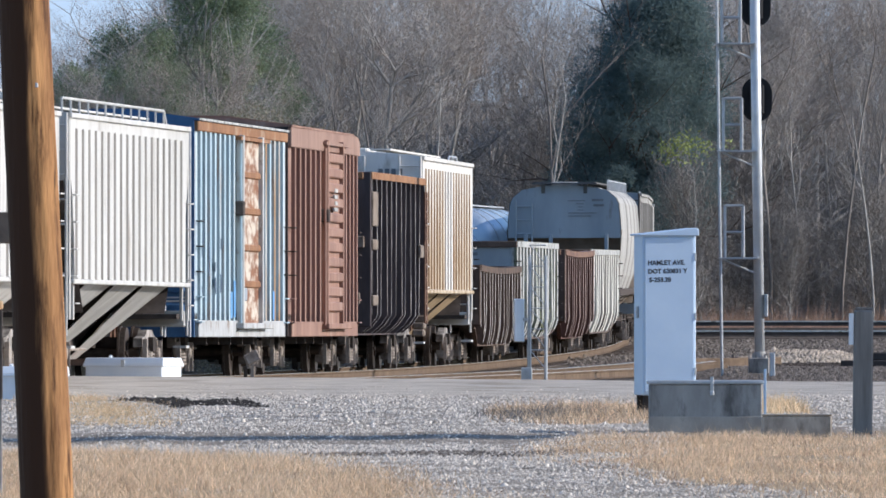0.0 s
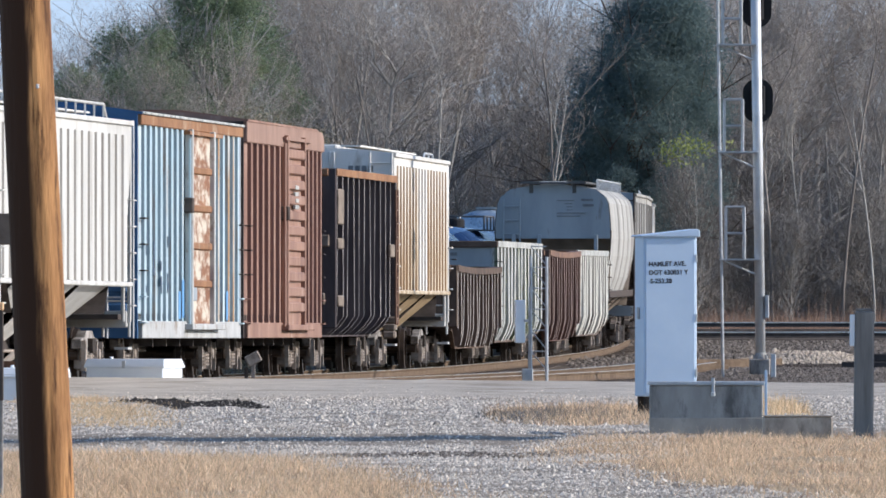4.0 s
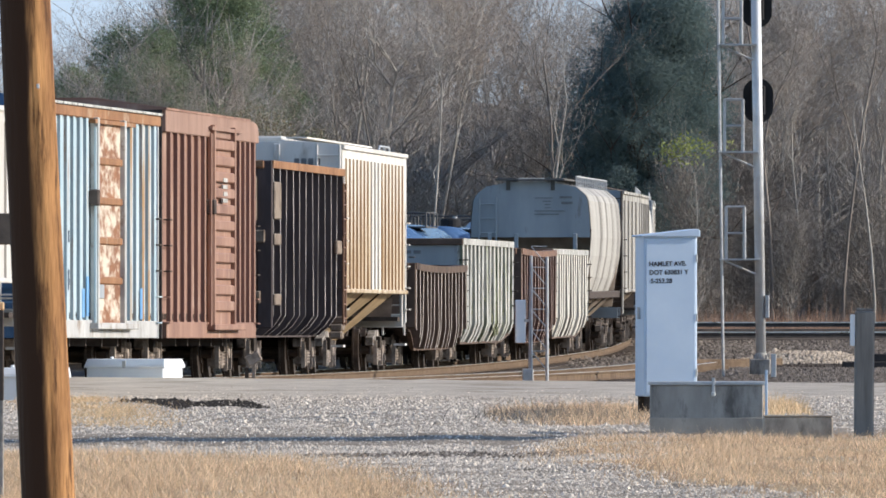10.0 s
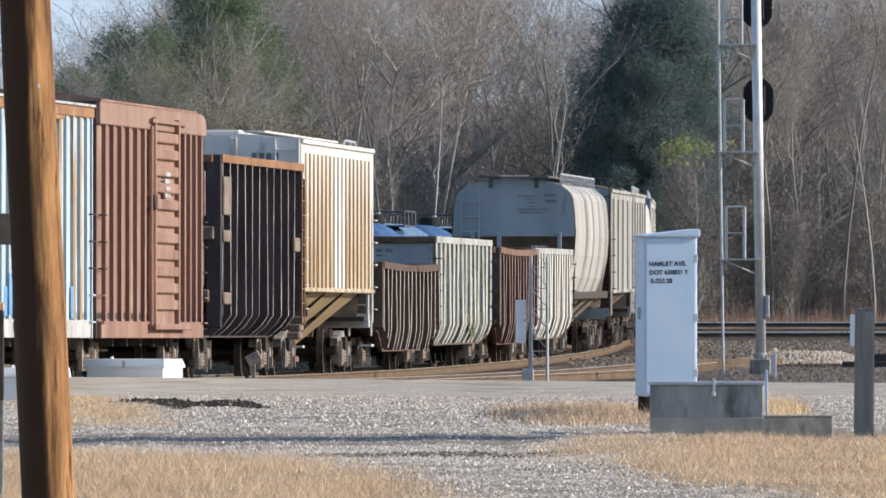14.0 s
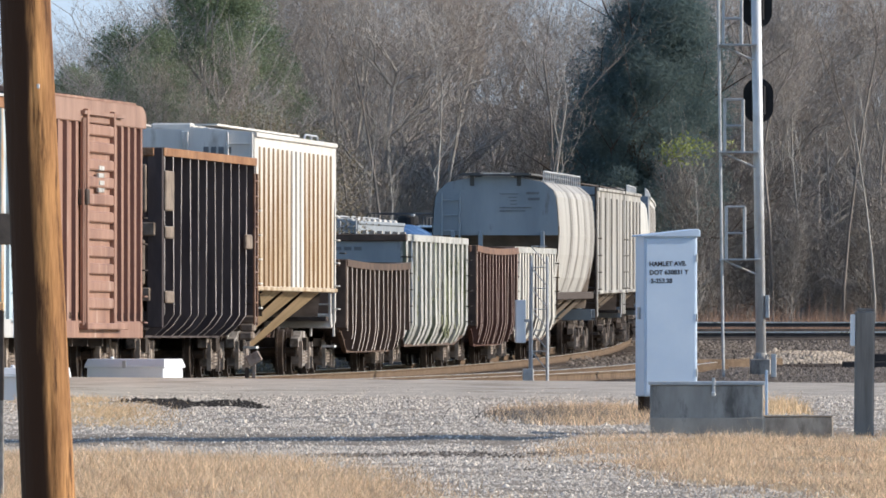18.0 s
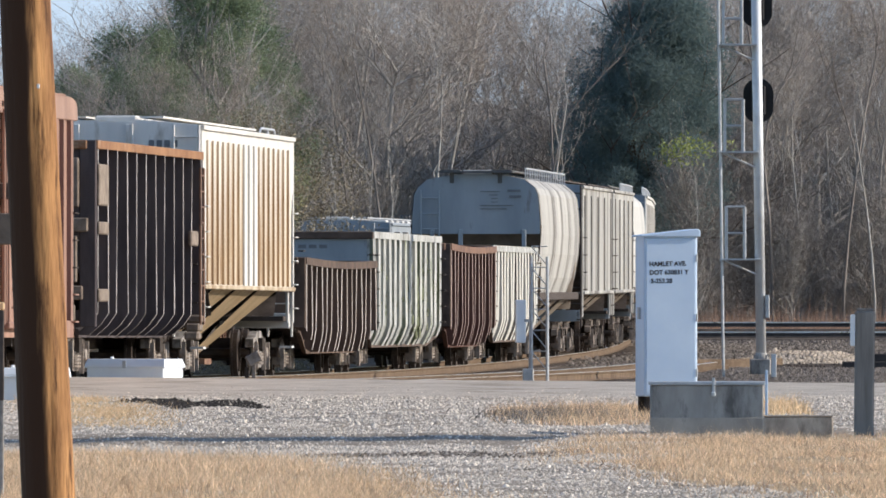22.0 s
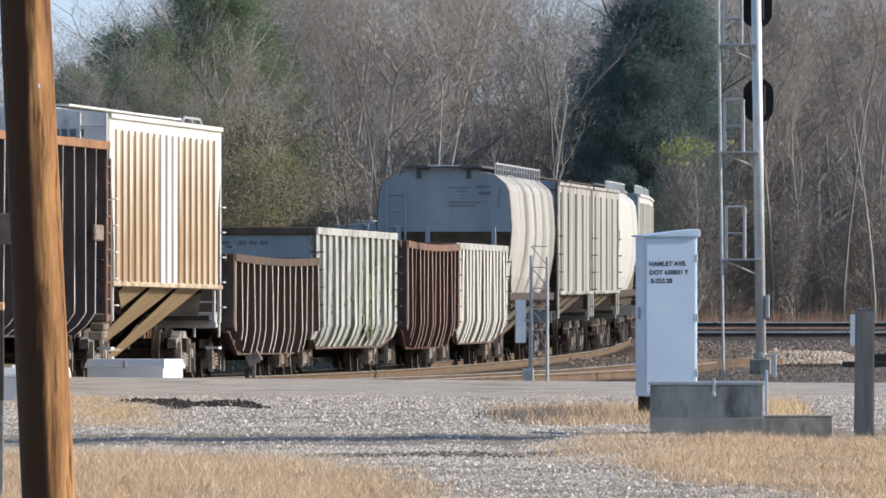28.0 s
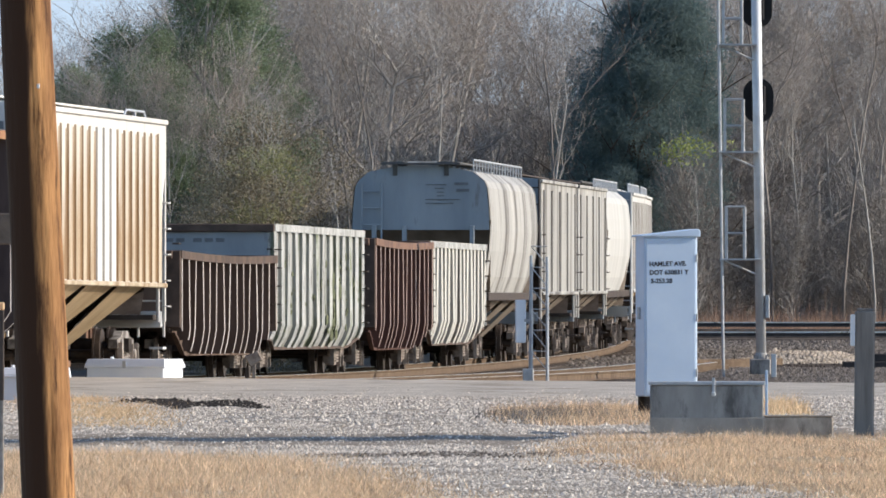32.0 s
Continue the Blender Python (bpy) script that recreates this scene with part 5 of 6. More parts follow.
for k, s0 in enumerate((-24.2, -7.6, 9.0, 25.6)):
    tank_car("dark glossy blue tank car with a railed dome", s0, s0 + 15.4, 1.33, 2.15, M_cover)
tank_car("shiny silver banded tank car", 42.2, 58.6, 1.42, 2.62, M_silver, 5, False)
fc = car_base("flat_car", "empty dark flat car between the tank cars and the white hopper", -33.0, -25.6)[0]
part("deck", bevelled(boxes((-1.35, 1.35, -3.7, 3.7, 0.98, 1.12)), 0.02), M_dark, fc)
back_car(-33.0, -25.6)
wh = covered_hopper("low_hopper", "low white covered hopper with roof posts and hatches", -47.5, -33.7, (M_grey, M_white, M_grey, M_tan, M_white, M_galv), ribs=6, eave=3.42, rib_depth=0.14, rib_w=0.25, rails=False)
for i in range(9):
    y = -6.4 + 1.6 * i
    part("roof_vent", bevelled(boxes((0.9, 1.35, y - 0.3, y + 0.3, 3.38, 3.5)), 0.03), M_white, wh, "small white roof vent")
back_car(-47.5, -33.7)


# ---- things by the crossing ----
def gz(x, y):
    return float(ground_z(x, y))


def wooden_pole(label, base, lean, height, r0, r1, seed, m=M_pole):
    rnd = random.Random(seed)
    root = thing("utility_pole", label, "pole", pose(*base))
    bm = bmesh.new()
    rings, seg = [], 56
    for i in range(150):
        z = -0.8 + (height + 0.8) * i / 149
        r = r0 + (r1 - r0) * max(z, 0) / height
        ring = []
        for j in range(seg):
            a = 2 * math.pi * j / seg
            w = 1 + 0.035 * noise.noise((math.cos(a) * 3 + seed, math.sin(a) * 3, z * 0.5)) + 0.02 * noise.noise((math.cos(a) * 9, math.sin(a) * 9 + seed, z * 1.3))
            ring.append(bm.verts.new((r * w * math.cos(a) + lean * z, r * w * math.sin(a), z)))
        rings.append(ring)
    for a, b in zip(rings, rings[1:]):
        for j in range(seg):
            bm.faces.new((a[j], a[(j + 1) % seg], b[(j + 1) % seg], b[j]))
    bm.faces.new(rings[-1])
    part("shaft", bm, m, root, smooth=True)
    return root


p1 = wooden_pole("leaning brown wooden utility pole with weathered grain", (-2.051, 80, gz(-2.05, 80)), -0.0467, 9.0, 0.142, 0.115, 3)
part("tag", bevelled(boxes((-0.078, -0.063, -0.150, -0.135, 2.585, 2.61)), 0.003), M_alu, p1, "small metal tag")
# Unseen pole, added to cast the long shadow over the gravel.
wooden_pole("unseen wooden pole casting a shadow across the yard", (13.2, 164.6, gz(13.2, 164.6)), 0.0, 8.5, 0.20, 0.16, 8)

# marker post and board at the yard's edge
mk = thing("marker_post", "slim grey-green marker post with a dark top", "post", pose(-3.2, 110, gz(-3.2, 110)))
part("lower_post", bevelled(boxes((-0.03, 0.03, -0.03, 0.03, -0.1, 0.75)), 0.006), M_conc, mk)
part("upper_post", bevelled(boxes((-0.032, 0.032, -0.032, 0.032, 0.75, 1.40)), 0.006), M_dark, mk, "black painted upper part")
part("cap", bevelled(boxes((-0.036, 0.036, -0.036, 0.036, 1.40, 1.46)), 0.01), M_straw, mk, "pale cap")
sg = thing("sign", "weathered brown board on a wooden post", "sign", pose(-3.5, 112, gz(-3.5, 112)))
part("post", bevelled(boxes((-0.06, 0.06, -0.06, 0.06, -0.1, 2.2)), 0.01), M_post, sg)
part("board", bevelled(boxes((-0.35, 0.36, -0.1, -0.065, 1.87, 2.10)), 0.008), M_tie, sg)


def steel_box(name, label, x, y, rz, w, d, h, group=""):
    """White equipment box with a hinged lid that overhangs."""
    root = thing(name, label, "equipment box", pose(x, y, gz(x, y), 0, 0, rz), group)
    part("body", bevelled(boxes((-w / 2, w / 2, -d / 2, d / 2, -0.05, h - 0.07)), 0.012), M_whitebox, root)
    bm = bmesh.new()
    v = box(bm, -w / 2 - 0.03, w / 2 + 0.03, -d / 2 - 0.03, d / 2 + 0.03, h - 0.10, h)
    for q in v:
        if q.co.z > h - 0.01:
            q.co.x *= 0.965
            q.co.y *= 0.85
    box(bm, -w / 2 - 0.032, w / 2 + 0.032, -d / 2 - 0.032, d / 2 + 0.032, h - 0.14, h - 0.10)
    part("lid", bevelled(bm, 0.008), M_whitebox, root)
    for e in (-1, 1):
        part("hinge", bevelled(boxes((e * w * 0.35 - 0.05, e * w * 0.35 + 0.05, d / 2 + 0.02, d / 2 + 0.05, h - 0.12, h - 0.02)), 0.004), M_galv, root)
    part("hasp", bevelled(boxes((-0.03, 0.03, -d / 2 - 0.045, -d / 2 - 0.02, h - 0.14, h - 0.03)), 0.004), M_galv, root)
    part("vent_cap", bevelled(solid(tube, (-w * 0.3, 0, h), (-w * 0.3, 0, h + 0.035), 0.03, n=10), 0.01), M_whitebox, root)
    return root


steel_box("equipment_box", "low white steel equipment box by the rails", -4.82, 238.4, -20, 1.28, 0.85, 0.41, "white boxes")
steel_box("equipment_box", "white steel equipment box half hidden by the pole", -5.72, 213, 0, 0.97, 0.6, 0.47, "white boxes")

# small tilted lever stand by the road
ls = thing("switch_stand", "small dark switch stand with tilted paddle", "switch stand", pose(-3.0, 241.5, gz(-3.0, 241.5)))
part("post", bevelled(boxes((-0.03, 0.03, -0.03, 0.03, -0.05, 0.42)), 0.006), M_bearing, ls)
part("foot", bevelled(boxes((-0.14, -0.08, -0.03, 0.03, -0.05, 0.36)), 0.006), M_truck, ls)
part("paddle", bevelled(boxes((-0.12, 0.12, -0.05, 0.05, -0.09, 0.09)), 0.02), M_bearing, ls, "tilted grey paddle", pose(0.0, 0, 0.5, 0, -28, 0))

# lattice gate-arm stand with a white panel
gs = thing("gate_stand", "slim galvanised lattice stand with white panel", "stand", pose(1.51, 262, gz(1.51, 262)))
for x in (0.0, 0.275):
    part("upright", solid(tube, (x, 0, -0.1), (x, 0, 2.42 if x == 0 else 2.40), 0.028, n=8), M_galv, gs)
for i in range(6):
    z = 0.45 + i * 0.36
    part("brace", solid(tube, (0.0, 0.0, z + 0.33), (0.275, 0, z), 0.010, n=5), M_galv, gs)
    part("brace", solid(tube, (0.0, 0.0, z + 0.33), (0.275, 0, z + 0.33), 0.010, n=5), M_galv, gs)
part("guy_rod", solid(tube, (-0.04, 0, -0.05), (-0.02, 0, 1.9), 0.016, n=6), M_galv, gs)
part("panel", bevelled(boxes((-0.09, 0.09, -0.03, 0.03, 0.92, 1.66)), 0.012), M_whitebox, gs, "narrow white panel", pose(-0.185, 0, 0, 0, 0, 14))
part("panel_bracket", boxes((-0.12, 0.02, -0.015, 0.015, 1.28, 1.33)), M_galv, gs)
part("junction_box", bevelled(boxes((-0.15, 0.04, -0.06, 0.06, 0.22, 0.48)), 0.012), M_galv, gs, "small grey junction box")

# signal cabinet
cb = thing("signal_cabinet", "tall white steel signal cabinet with stencilled lettering", "cabinet", pose(2.63, 180, gz(2.63, 180), 0, 0, 10))
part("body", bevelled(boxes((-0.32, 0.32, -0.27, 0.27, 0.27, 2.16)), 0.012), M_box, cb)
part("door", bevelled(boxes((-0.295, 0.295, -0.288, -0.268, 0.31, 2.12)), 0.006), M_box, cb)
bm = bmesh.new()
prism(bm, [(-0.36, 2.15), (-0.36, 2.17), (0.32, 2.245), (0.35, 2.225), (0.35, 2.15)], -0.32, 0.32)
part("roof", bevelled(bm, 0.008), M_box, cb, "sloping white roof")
for z in (0.55, 1.2, 1.9):
    part("hinge", solid(tube, (0.313, -0.285, z - 0.045), (0.313, -0.285, z + 0.045), 0.010, n=8), M_galv, cb)
part("handle", solid(tube, (-0.34, -0.05, 1.18), (-0.34, -0.05, 1.32), 0.018, n=8), M_galv, cb)
part("lamp_bracket", bevelled(boxes((0.32, 0.37, -0.03, 0.03, 1.2, 1.3)), 0.008), M_galv, cb)
for x in (-0.26, 0.26):
    for y in (-0.2, 0.2):
        part("leg", bevelled(boxes((x - 0.035, x + 0.035, y - 0.035, y + 0.035, -0.1, 0.27)), 0.005), M_truck, cb, "dark steel leg")
words("HAMLET AVE.", 0.074, M_mark, cb, pose(-0.260, -0.2895, 1.805, 90, -1))
words("DOT 630831 Y", 0.074, M_mark, cb, pose(-0.257, -0.2895, 1.705, 90, -1))
words("S-253.28", 0.074, M_mark, cb, pose(-0.240, -0.2895, 1.605, 90, -1))

# concrete battery box, footing, stake, timber post
bb = thing("battery_box", "stained grey concrete battery box with a steel lid", "concrete box", pose(2.853, 165.3, gz(2.853, 165.3)))
part("body", bevelled(boxes((-0.61, 0.61, -0.35, 0.35, -0.08, 0.52)), 0.012), M_conc, bb)
part("lid", bevelled(boxes((-0.63, 0.63, -0.37, 0.37, 0.52, 0.56)), 0.008), M_galv, bb, "weathered steel lid")
part("base_band", bevelled(boxes((-0.615, 0.615, -0.362, -0.345, -0.05, 0.17)), 0.006), M_beam, bb)
part("hasp", bevelled(boxes((0.05, 0.085, -0.385, -0.365, 0.44, 0.60)), 0.004), M_galv, bb)
part("padlock", bevelled(boxes((0.045, 0.09, -0.40, -0.37, 0.40, 0.45)), 0.008), M_alu, bb)
ft = thing("footing", "low weathered concrete footing on the ground", "footing", pose(3.71, 161.3, gz(3.71, 161.3)))
part("beam", bevelled(boxes((-0.33, 0.41, -0.12, 0.12, -0.06, 0.235)), 0.015), M_beam, ft)
part("cap_plate", bevelled(boxes((-0.33, 0.41, -0.13, 0.13, 0.235, 0.25)), 0.004), M_beam, ft)
stk = thing("stake", "thin white marker stake", "stake", pose(3.49, 164.8, gz(3.49, 164.8)))
part("stick", bevelled(boxes((-0.014, 0.014, -0.01, 0.01, -0.1, 0.68)), 0.004), M_box, stk)
wp = thing("timber_post", "grey weathered timber post with a white board", "post", pose(4.53, 164.4, gz(4.53, 164.4), 0, 0.6, 0))
part("shaft", bevelled(boxes((-0.105, 0.105, -0.1, 0.1, -0.15, 1.35)), 0.02), M_post, wp)
part("board", bevelled(boxes((-0.155, -0.107, -0.09, 0.09, 0.97, 1.31)), 0.006), M_whitebox, wp, "small white board on the side")
part("cap", bevelled(boxes((-0.095, 0.095, -0.09, 0.09, 1.35, 1.375)), 0.01), M_post, wp)

# signal mast with ladder and platforms
sm = thing("signal_mast", "silver railway signal mast with ladder and black heads", "railway signal", pose(6.23, 300, 0.3))
part("mast", solid(tube, (0.02, 0, 0), (-0.10, 0, 8.6), 0.098, n=16), M_alu, sm, smooth=True)
bm = bmesh.new()
tube(bm, (0.02, 0, -0.02), (0.02, 0, 0.12), 0.15, 0.105, n=16)
for i in range(4):
    a = math.pi / 2 * i + 0.6
    box(bm, 0.02 + 0.17 * math.cos(a) - 0.02, 0.02 + 0.17 * math.cos(a) + 0.02, 0.17 * math.sin(a) - 0.02, 0.17 * math.sin(a) + 0.02, 0, 0.08)
part("base_casting", bm, M_conc, sm)
part("foundation", bevelled(boxes((-0.2, 0.2, -0.35, 0.35, -0.45, 0.0)), 0.02), M_conc, sm, "dark concrete foundation block")
for y in (-0.17, 0.17):
    part("ladder_rail", solid(tube, (-0.72, y, -0.35), (-0.84, y, 8.4), 0.03, n=6), M_galv, sm)
for i in range(28):
    z = -0.1 + 0.3 * i
    part("rung", solid(tube, (-0.723 - 0.0137 * z, -0.2, z), (-0.723 - 0.0137 * z, 0.2, z), 0.014, n=6), M_galv, sm)
for z in (1.97, 4.08, 6.19, 8.2):
    o = -0.014 * z
    part("platform", bevelled(boxes((o - 0.76, o + 0.02, -0.32, 0.32, z - 0.035, z)), 0.006), M_galv, sm, "grated steel platform")
    part("platform_brace", solid(tube, (o - 0.66, -0.2, z - 0.05), (o - 0.02, -0.05, z - 0.32), 0.022, n=6), M_galv, sm)
    for y in (-0.3, 0.3):
        for x in (-0.64, -0.28):
            part("cage_post", solid(tube, (o + x, y, z), (o + x, y, z + 1.02), 0.026, n=6), M_galv, sm)
        for dz in (0.5, 1.02):
            part("cage_rail", solid(tube, (o - 0.64, y, z + dz), (o - 0.28, y, z + dz), 0.024, n=6), M_galv, sm)
for z in (5.08, 6.95):
    hd = new("signal_head")
    hd.parent = sm
    hd.matrix_basis = pose(-0.014 * z + 0.04, 0.3, z)
    bm = bmesh.new()
    out = [(0.30 * math.cos(2 * math.pi * i / 32), 0.30 * math.sin(2 * math.pi * i / 32) + (0.14 if i < 16 else -0.14)) for i in range(32)]
    prism(bm, out, 0.0, 0.02)
    part("background_plate", bm, M_signal, hd, "flat black oval plate")
    part("lamp_housing", bevelled(boxes((-0.14, 0.14, -0.2, 0.0, -0.3, 0.3)), 0.03), M_signal, hd)
    for dz in (-0.16, 0.16):
        part("hood", solid(tube, (0, 0.02, dz), (0, 0.25, dz), 0.11, n=14), M_signal, hd)
part("relay_box", bevelled(boxes((0.10, 0.18, -0.12, 0.12, 0.8, 1.25)), 0.012), M_galv, sm)
sp = thing("short_post", "short pale steel post beside the signal", "post", pose(6.28, 290, gz(6.28, 290)))
part("shaft", bevelled(boxes((-0.05, 0.05, -0.05, 0.05, -0.1, 0.45)), 0.008), M_alu, sp)

rp = thing("rail_pile", "low stack of old dark rails beside the track", "rails", pose(9.9, 333, gz(9.9, 333)))
for i, (y, z) in enumerate(((-0.2, 0.0), (0.0, 0.0), (0.2, 0.0), (-0.1, 0.17), (0.12, 0.17))):
    part("old_rail", bevelled(boxes((-1.2 + 0.1 * i, 1.6 - 0.07 * i, y - 0.06, y + 0.06, z - 0.02, z + 0.15)), 0.02), M_railshade, rp)
for k, (x, y, turn, ln) in enumerate(((6.0, 338, -35, 2.2), (7.1, 345, -30, 2.0), (5.2, 322, -40, 2.4))):
    tb = thing("crossing_timber", "weathered tan timber beside the rails", "timber", pose(x, y, gz(x, y), 0, 0, turn), "loose timbers")
    part("beam", bevelled(boxes((-0.12, 0.12, -ln / 2, ln / 2, -0.03, 0.2)), 0.02), M_railside, tb)


# ---- the woods behind ----
def tubes_mesh(name, segs, material, n=5):
    """Tapered limbs, one little tube per segment (p, q, r, r2), in one mesh."""
    P, Q = np.array([s[0] for s in segs]), np.array([s[1] for s in segs])
    R0, R1 = np.array([s[2] for s in segs]), np.array([s[3] for s in segs])
    D = Q - P
    D /= np.linalg.norm(D, axis=1, keepdims=True) + 1e-9
    ref = np.where(np.abs(D[:, 2:3]) < 0.9, [[0, 0, 1.0]], [[1.0, 0, 0]])
    U = np.cross(D, ref)
    U /= np.linalg.norm(U, axis=1, keepdims=True)
    W = np.cross(D, U)
    ang = 2 * np.pi * np.arange(n) / n
    ring = U[:, None] * np.cos(ang)[None, :, None] + W[:, None] * np.sin(ang)[None, :, None]
    V = np.concatenate([P[:, None] + ring * R0[:, None, None], Q[:, None] + ring * R1[:, None, None]], 1).reshape(-1, 3)
    j = np.arange(n)
    f = np.stack([j, (j + 1) % n, (j + 1) % n + n, j + n], -1)
    F = (f[None] + (np.arange(len(segs)) * 2 * n)[:, None, None]).reshape(-1, 4)
    return raw_mesh(name, V, F, material)


def raw_mesh(name, V, F, material):
    me = bpy.data.meshes.new(name)
    me.vertices.add(len(V))
    me.vertices.foreach_set("co", np.asarray(V, float).ravel())
    me.loops.add(F.size)
    me.loops.foreach_set("vertex_index", F.ravel())
    me.polygons.add(len(F))
    me.polygons.foreach_set("loop_start", np.arange(0, F.size, F.shape[1]))
    me.update(calc_edges=True)
    me.materials.append(material)
    return me


def slivers(name, P, D, length, width, material, rng):
    """Thin twigs or narrow leaves: one long triangle each."""
    n = len(P)
    side = np.cross(D, rng.normal(size=(n, 3)))
    side /= np.linalg.norm(side, axis=1, keepdims=True) + 1e-9
    L = (length * rng.lognormal(0, 0.4, n))[:, None]
    V = np.stack([P - side * width, P + side * width, P + D * L], 1).reshape(-1, 3)
    return raw_mesh(name, V, np.arange(3 * n).reshape(-1, 3), material)


def grow(rng, height, r0, spread, fork, levels, start=0.35):
    """Limb segments of a bare tree, and the points and directions of its outer shoots."""
    segs, tips = [], []

    def limb(p, d, length, r, lev):
        steps = 5 if lev < 2 else 3
        for i in range(steps):
            q = p + d * (length / steps)
            r2 = r * (0.86 if lev == 0 else 0.78)
            segs.append((p, q, r, r2))
            f = (i + 1) / steps
            if lev < levels and (lev > 0 or f > start):
                for _ in range(fork if lev == 0 else (2 if rng.random() < 0.6 else 1)):
                    a = rng.uniform(0, 2 * np.pi)
                    out = np.array([np.cos(a), np.sin(a), 0.0])
                    nd = d * (1 - spread * rng.uniform(0.6, 1.1)) + out * spread * rng.uniform(0.6, 1.2) + np.array([0, 0, 0.25])
                    nd /= np.linalg.norm(nd)
                    limb(q, nd, length * rng.uniform(0.38, 0.62) * (1.1 - 0.35 * f if lev == 0 else 1), r2 * rng.uniform(0.55, 0.78), lev + 1)
            if lev >= levels - 1:
                tips.append((q, d, r2))
            wob = rng.normal(size=3) * (0.06 if lev == 0 else 0.2)
            d = d + wob + np.array([0, 0, 0.05])
            d = d / np.linalg.norm(d)
            p, r = q, r2
    limb(np.array([0, 0, -0.3]), np.array([rng.normal() * 0.04, rng.normal() * 0.04, 1.0]), height * 0.92, r0, 0)
    return segs, tips


def bare_tree(seed, height, r0, spread, fork, bark, twig, per, label, levels=3, start=0.35, tl=0.42):
    rng = np.random.default_rng(seed)
    segs, tips = grow(rng, height, r0, spread, fork, levels, start)
    root = thing("tree", label, "tree", pose(0, 0, -60), "bare trees of the woods")
    part("trunk", tubes_mesh("trunk", segs, bark), None, root)
    k = len(tips)
    idx = np.repeat(np.arange(k), per)
    P = np.array([t[0] for t in tips])[idx] + rng.normal(size=(k * per, 3)) * 0.3
    D = np.array([t[1] for t in tips])[idx] + rng.normal(size=(k * per, 3)) * 0.85 + np.array([0, 0, 0.12])
    D /= np.linalg.norm(D, axis=1, keepdims=True)
    part("crown", slivers("crown", P, D, tl, 0.009, twig, rng), None, root, "haze of bare twigs")
    return root


def leafy(seed, height, width, label, leaf, n, low=0.1, name="tree", group="", blobs=40, lsize=0.16, shape=0.7, r0=0.16, crown_label="", lean=0.0, mid=0.38, span=0.66, bark=None):
    """A dense crown: leaves gathered in many uneven clumps round the limbs."""
    rng = np.random.default_rng(seed)
    segs, tips = grow(rng, height * 0.95, r0, 0.6, 3, 2, low + 0.05)
    root = thing(name, label, "bush" if name == "bush" else "tree", pose(0, 0, -60), group)
    part("trunk", tubes_mesh("trunk", segs, bark or M_bark), None, root)
    u = rng.uniform(0, 1, blobs)
    z = low * height + (1 - low) * height * u
    rad = width / 2 * np.sqrt(np.clip(1 - ((u - mid) / span) ** 2, 0.02, 1)) * shape
    a = rng.uniform(0, 2 * np.pi, blobs)
    rr = rad * np.sqrt(rng.uniform(0.15, 1.25, blobs))
    C = np.stack([rr * np.cos(a) + lean * (z - 0.4 * height), rr * np.sin(a), z], -1)
    size = width * rng.uniform(0.10, 0.20, blobs)
    i = rng.integers(0, blobs, n)
    d = rng.normal(size=(n, 3))
    d /= np.linalg.norm(d, axis=1, keepdims=True)
    P = C[i] + d * (size[i] * rng.uniform(0.55, 1.1, n))[:, None] * np.array([1, 1, 0.8])
    D = d * 0.6 + rng.normal(size=(n, 3)) * 0.8
    D /= np.linalg.norm(D, axis=1, keepdims=True)
    part("crown", slivers("crown", P, D, lsize, lsize * 0.32, leaf, rng), None, root, crown_label)
    return root


BARE = [
    bare_tree(11, 14, 0.17, 0.55, 3, M_bark, M_twig, 5, "bare grey winter tree in the woods"),
    bare_tree(12, 15, 0.15, 0.45, 3, M_bark, M_twigred, 5, "bare grey winter tree in the woods"),
    bare_tree(13, 13, 0.13, 0.60, 3, M_bark, M_twig, 5, "bare grey winter tree in the woods"),
    bare_tree(14, 15, 0.12, 0.38, 2, M_barkpale, M_twigred, 7, "slender pale-trunked bare tree at the wood's edge", start=0.5),
    bare_tree(15, 14, 0.10, 0.42, 2, M_barkpale, M_twig, 7, "slender pale-trunked bare tree at the wood's edge", start=0.5),
    bare_tree(16, 12, 0.20, 0.75, 4, M_bark, M_twig, 5, "broad bare tree with pale forking limbs"),
]
SHRUB = [
    bare_tree(21, 4.5, 0.05, 0.6, 4, M_bark, M_brush, 8, "leafless brush at the edge of the woods", levels=2, start=0.05, tl=0.5),
    bare_tree(22, 3.6, 0.05, 0.7, 4, M_bark, M_brush, 8, "leafless brush at the edge of the woods", levels=2, start=0.05, tl=0.5),
    bare_tree(23, 5.5, 0.06, 0.5, 4, M_bark, M_brush, 8, "leafless brush at the edge of the woods", levels=2, start=0.05, tl=0.5),
]
for o in SHRUB:
    o["group"], o["category"] = "brush at the wood's edge", "shrub"
GREEN = leafy(31, 12.0, 5.35, "large dense dark-green evergreen tree", M_evergreen, 330000, 0.03, blobs=360, shape=0.95, lsize=0.07, lean=0.15, mid=0.5, span=0.53, bark=M_corner)
PINE = [leafy(32, 12.5, 5.5, "green pine among the bare trees", M_pine, 80000, 0.30, group="pines", blobs=90, lsize=0.075, shape=0.85),
        leafy(33, 13.5, 5.0, "green pine among the bare trees", M_pine, 80000, 0.35, group="pines", blobs=80, lsize=0.075, shape=0.8)]
OLIVE = leafy(34, 7.0, 5.2, "brown-olive twiggy bush before the woods", M_olivetwig, 34000, 0.02, "bush", blobs=110, lsize=0.075, shape=0.9, r0=0.06)
SPRIG = leafy(36, 6.9, 2.5, "leafy olive-green bush top before the woods", M_olive, 4800, 0.66, "bush", blobs=40, lsize=0.07, shape=1.0, r0=0.04)
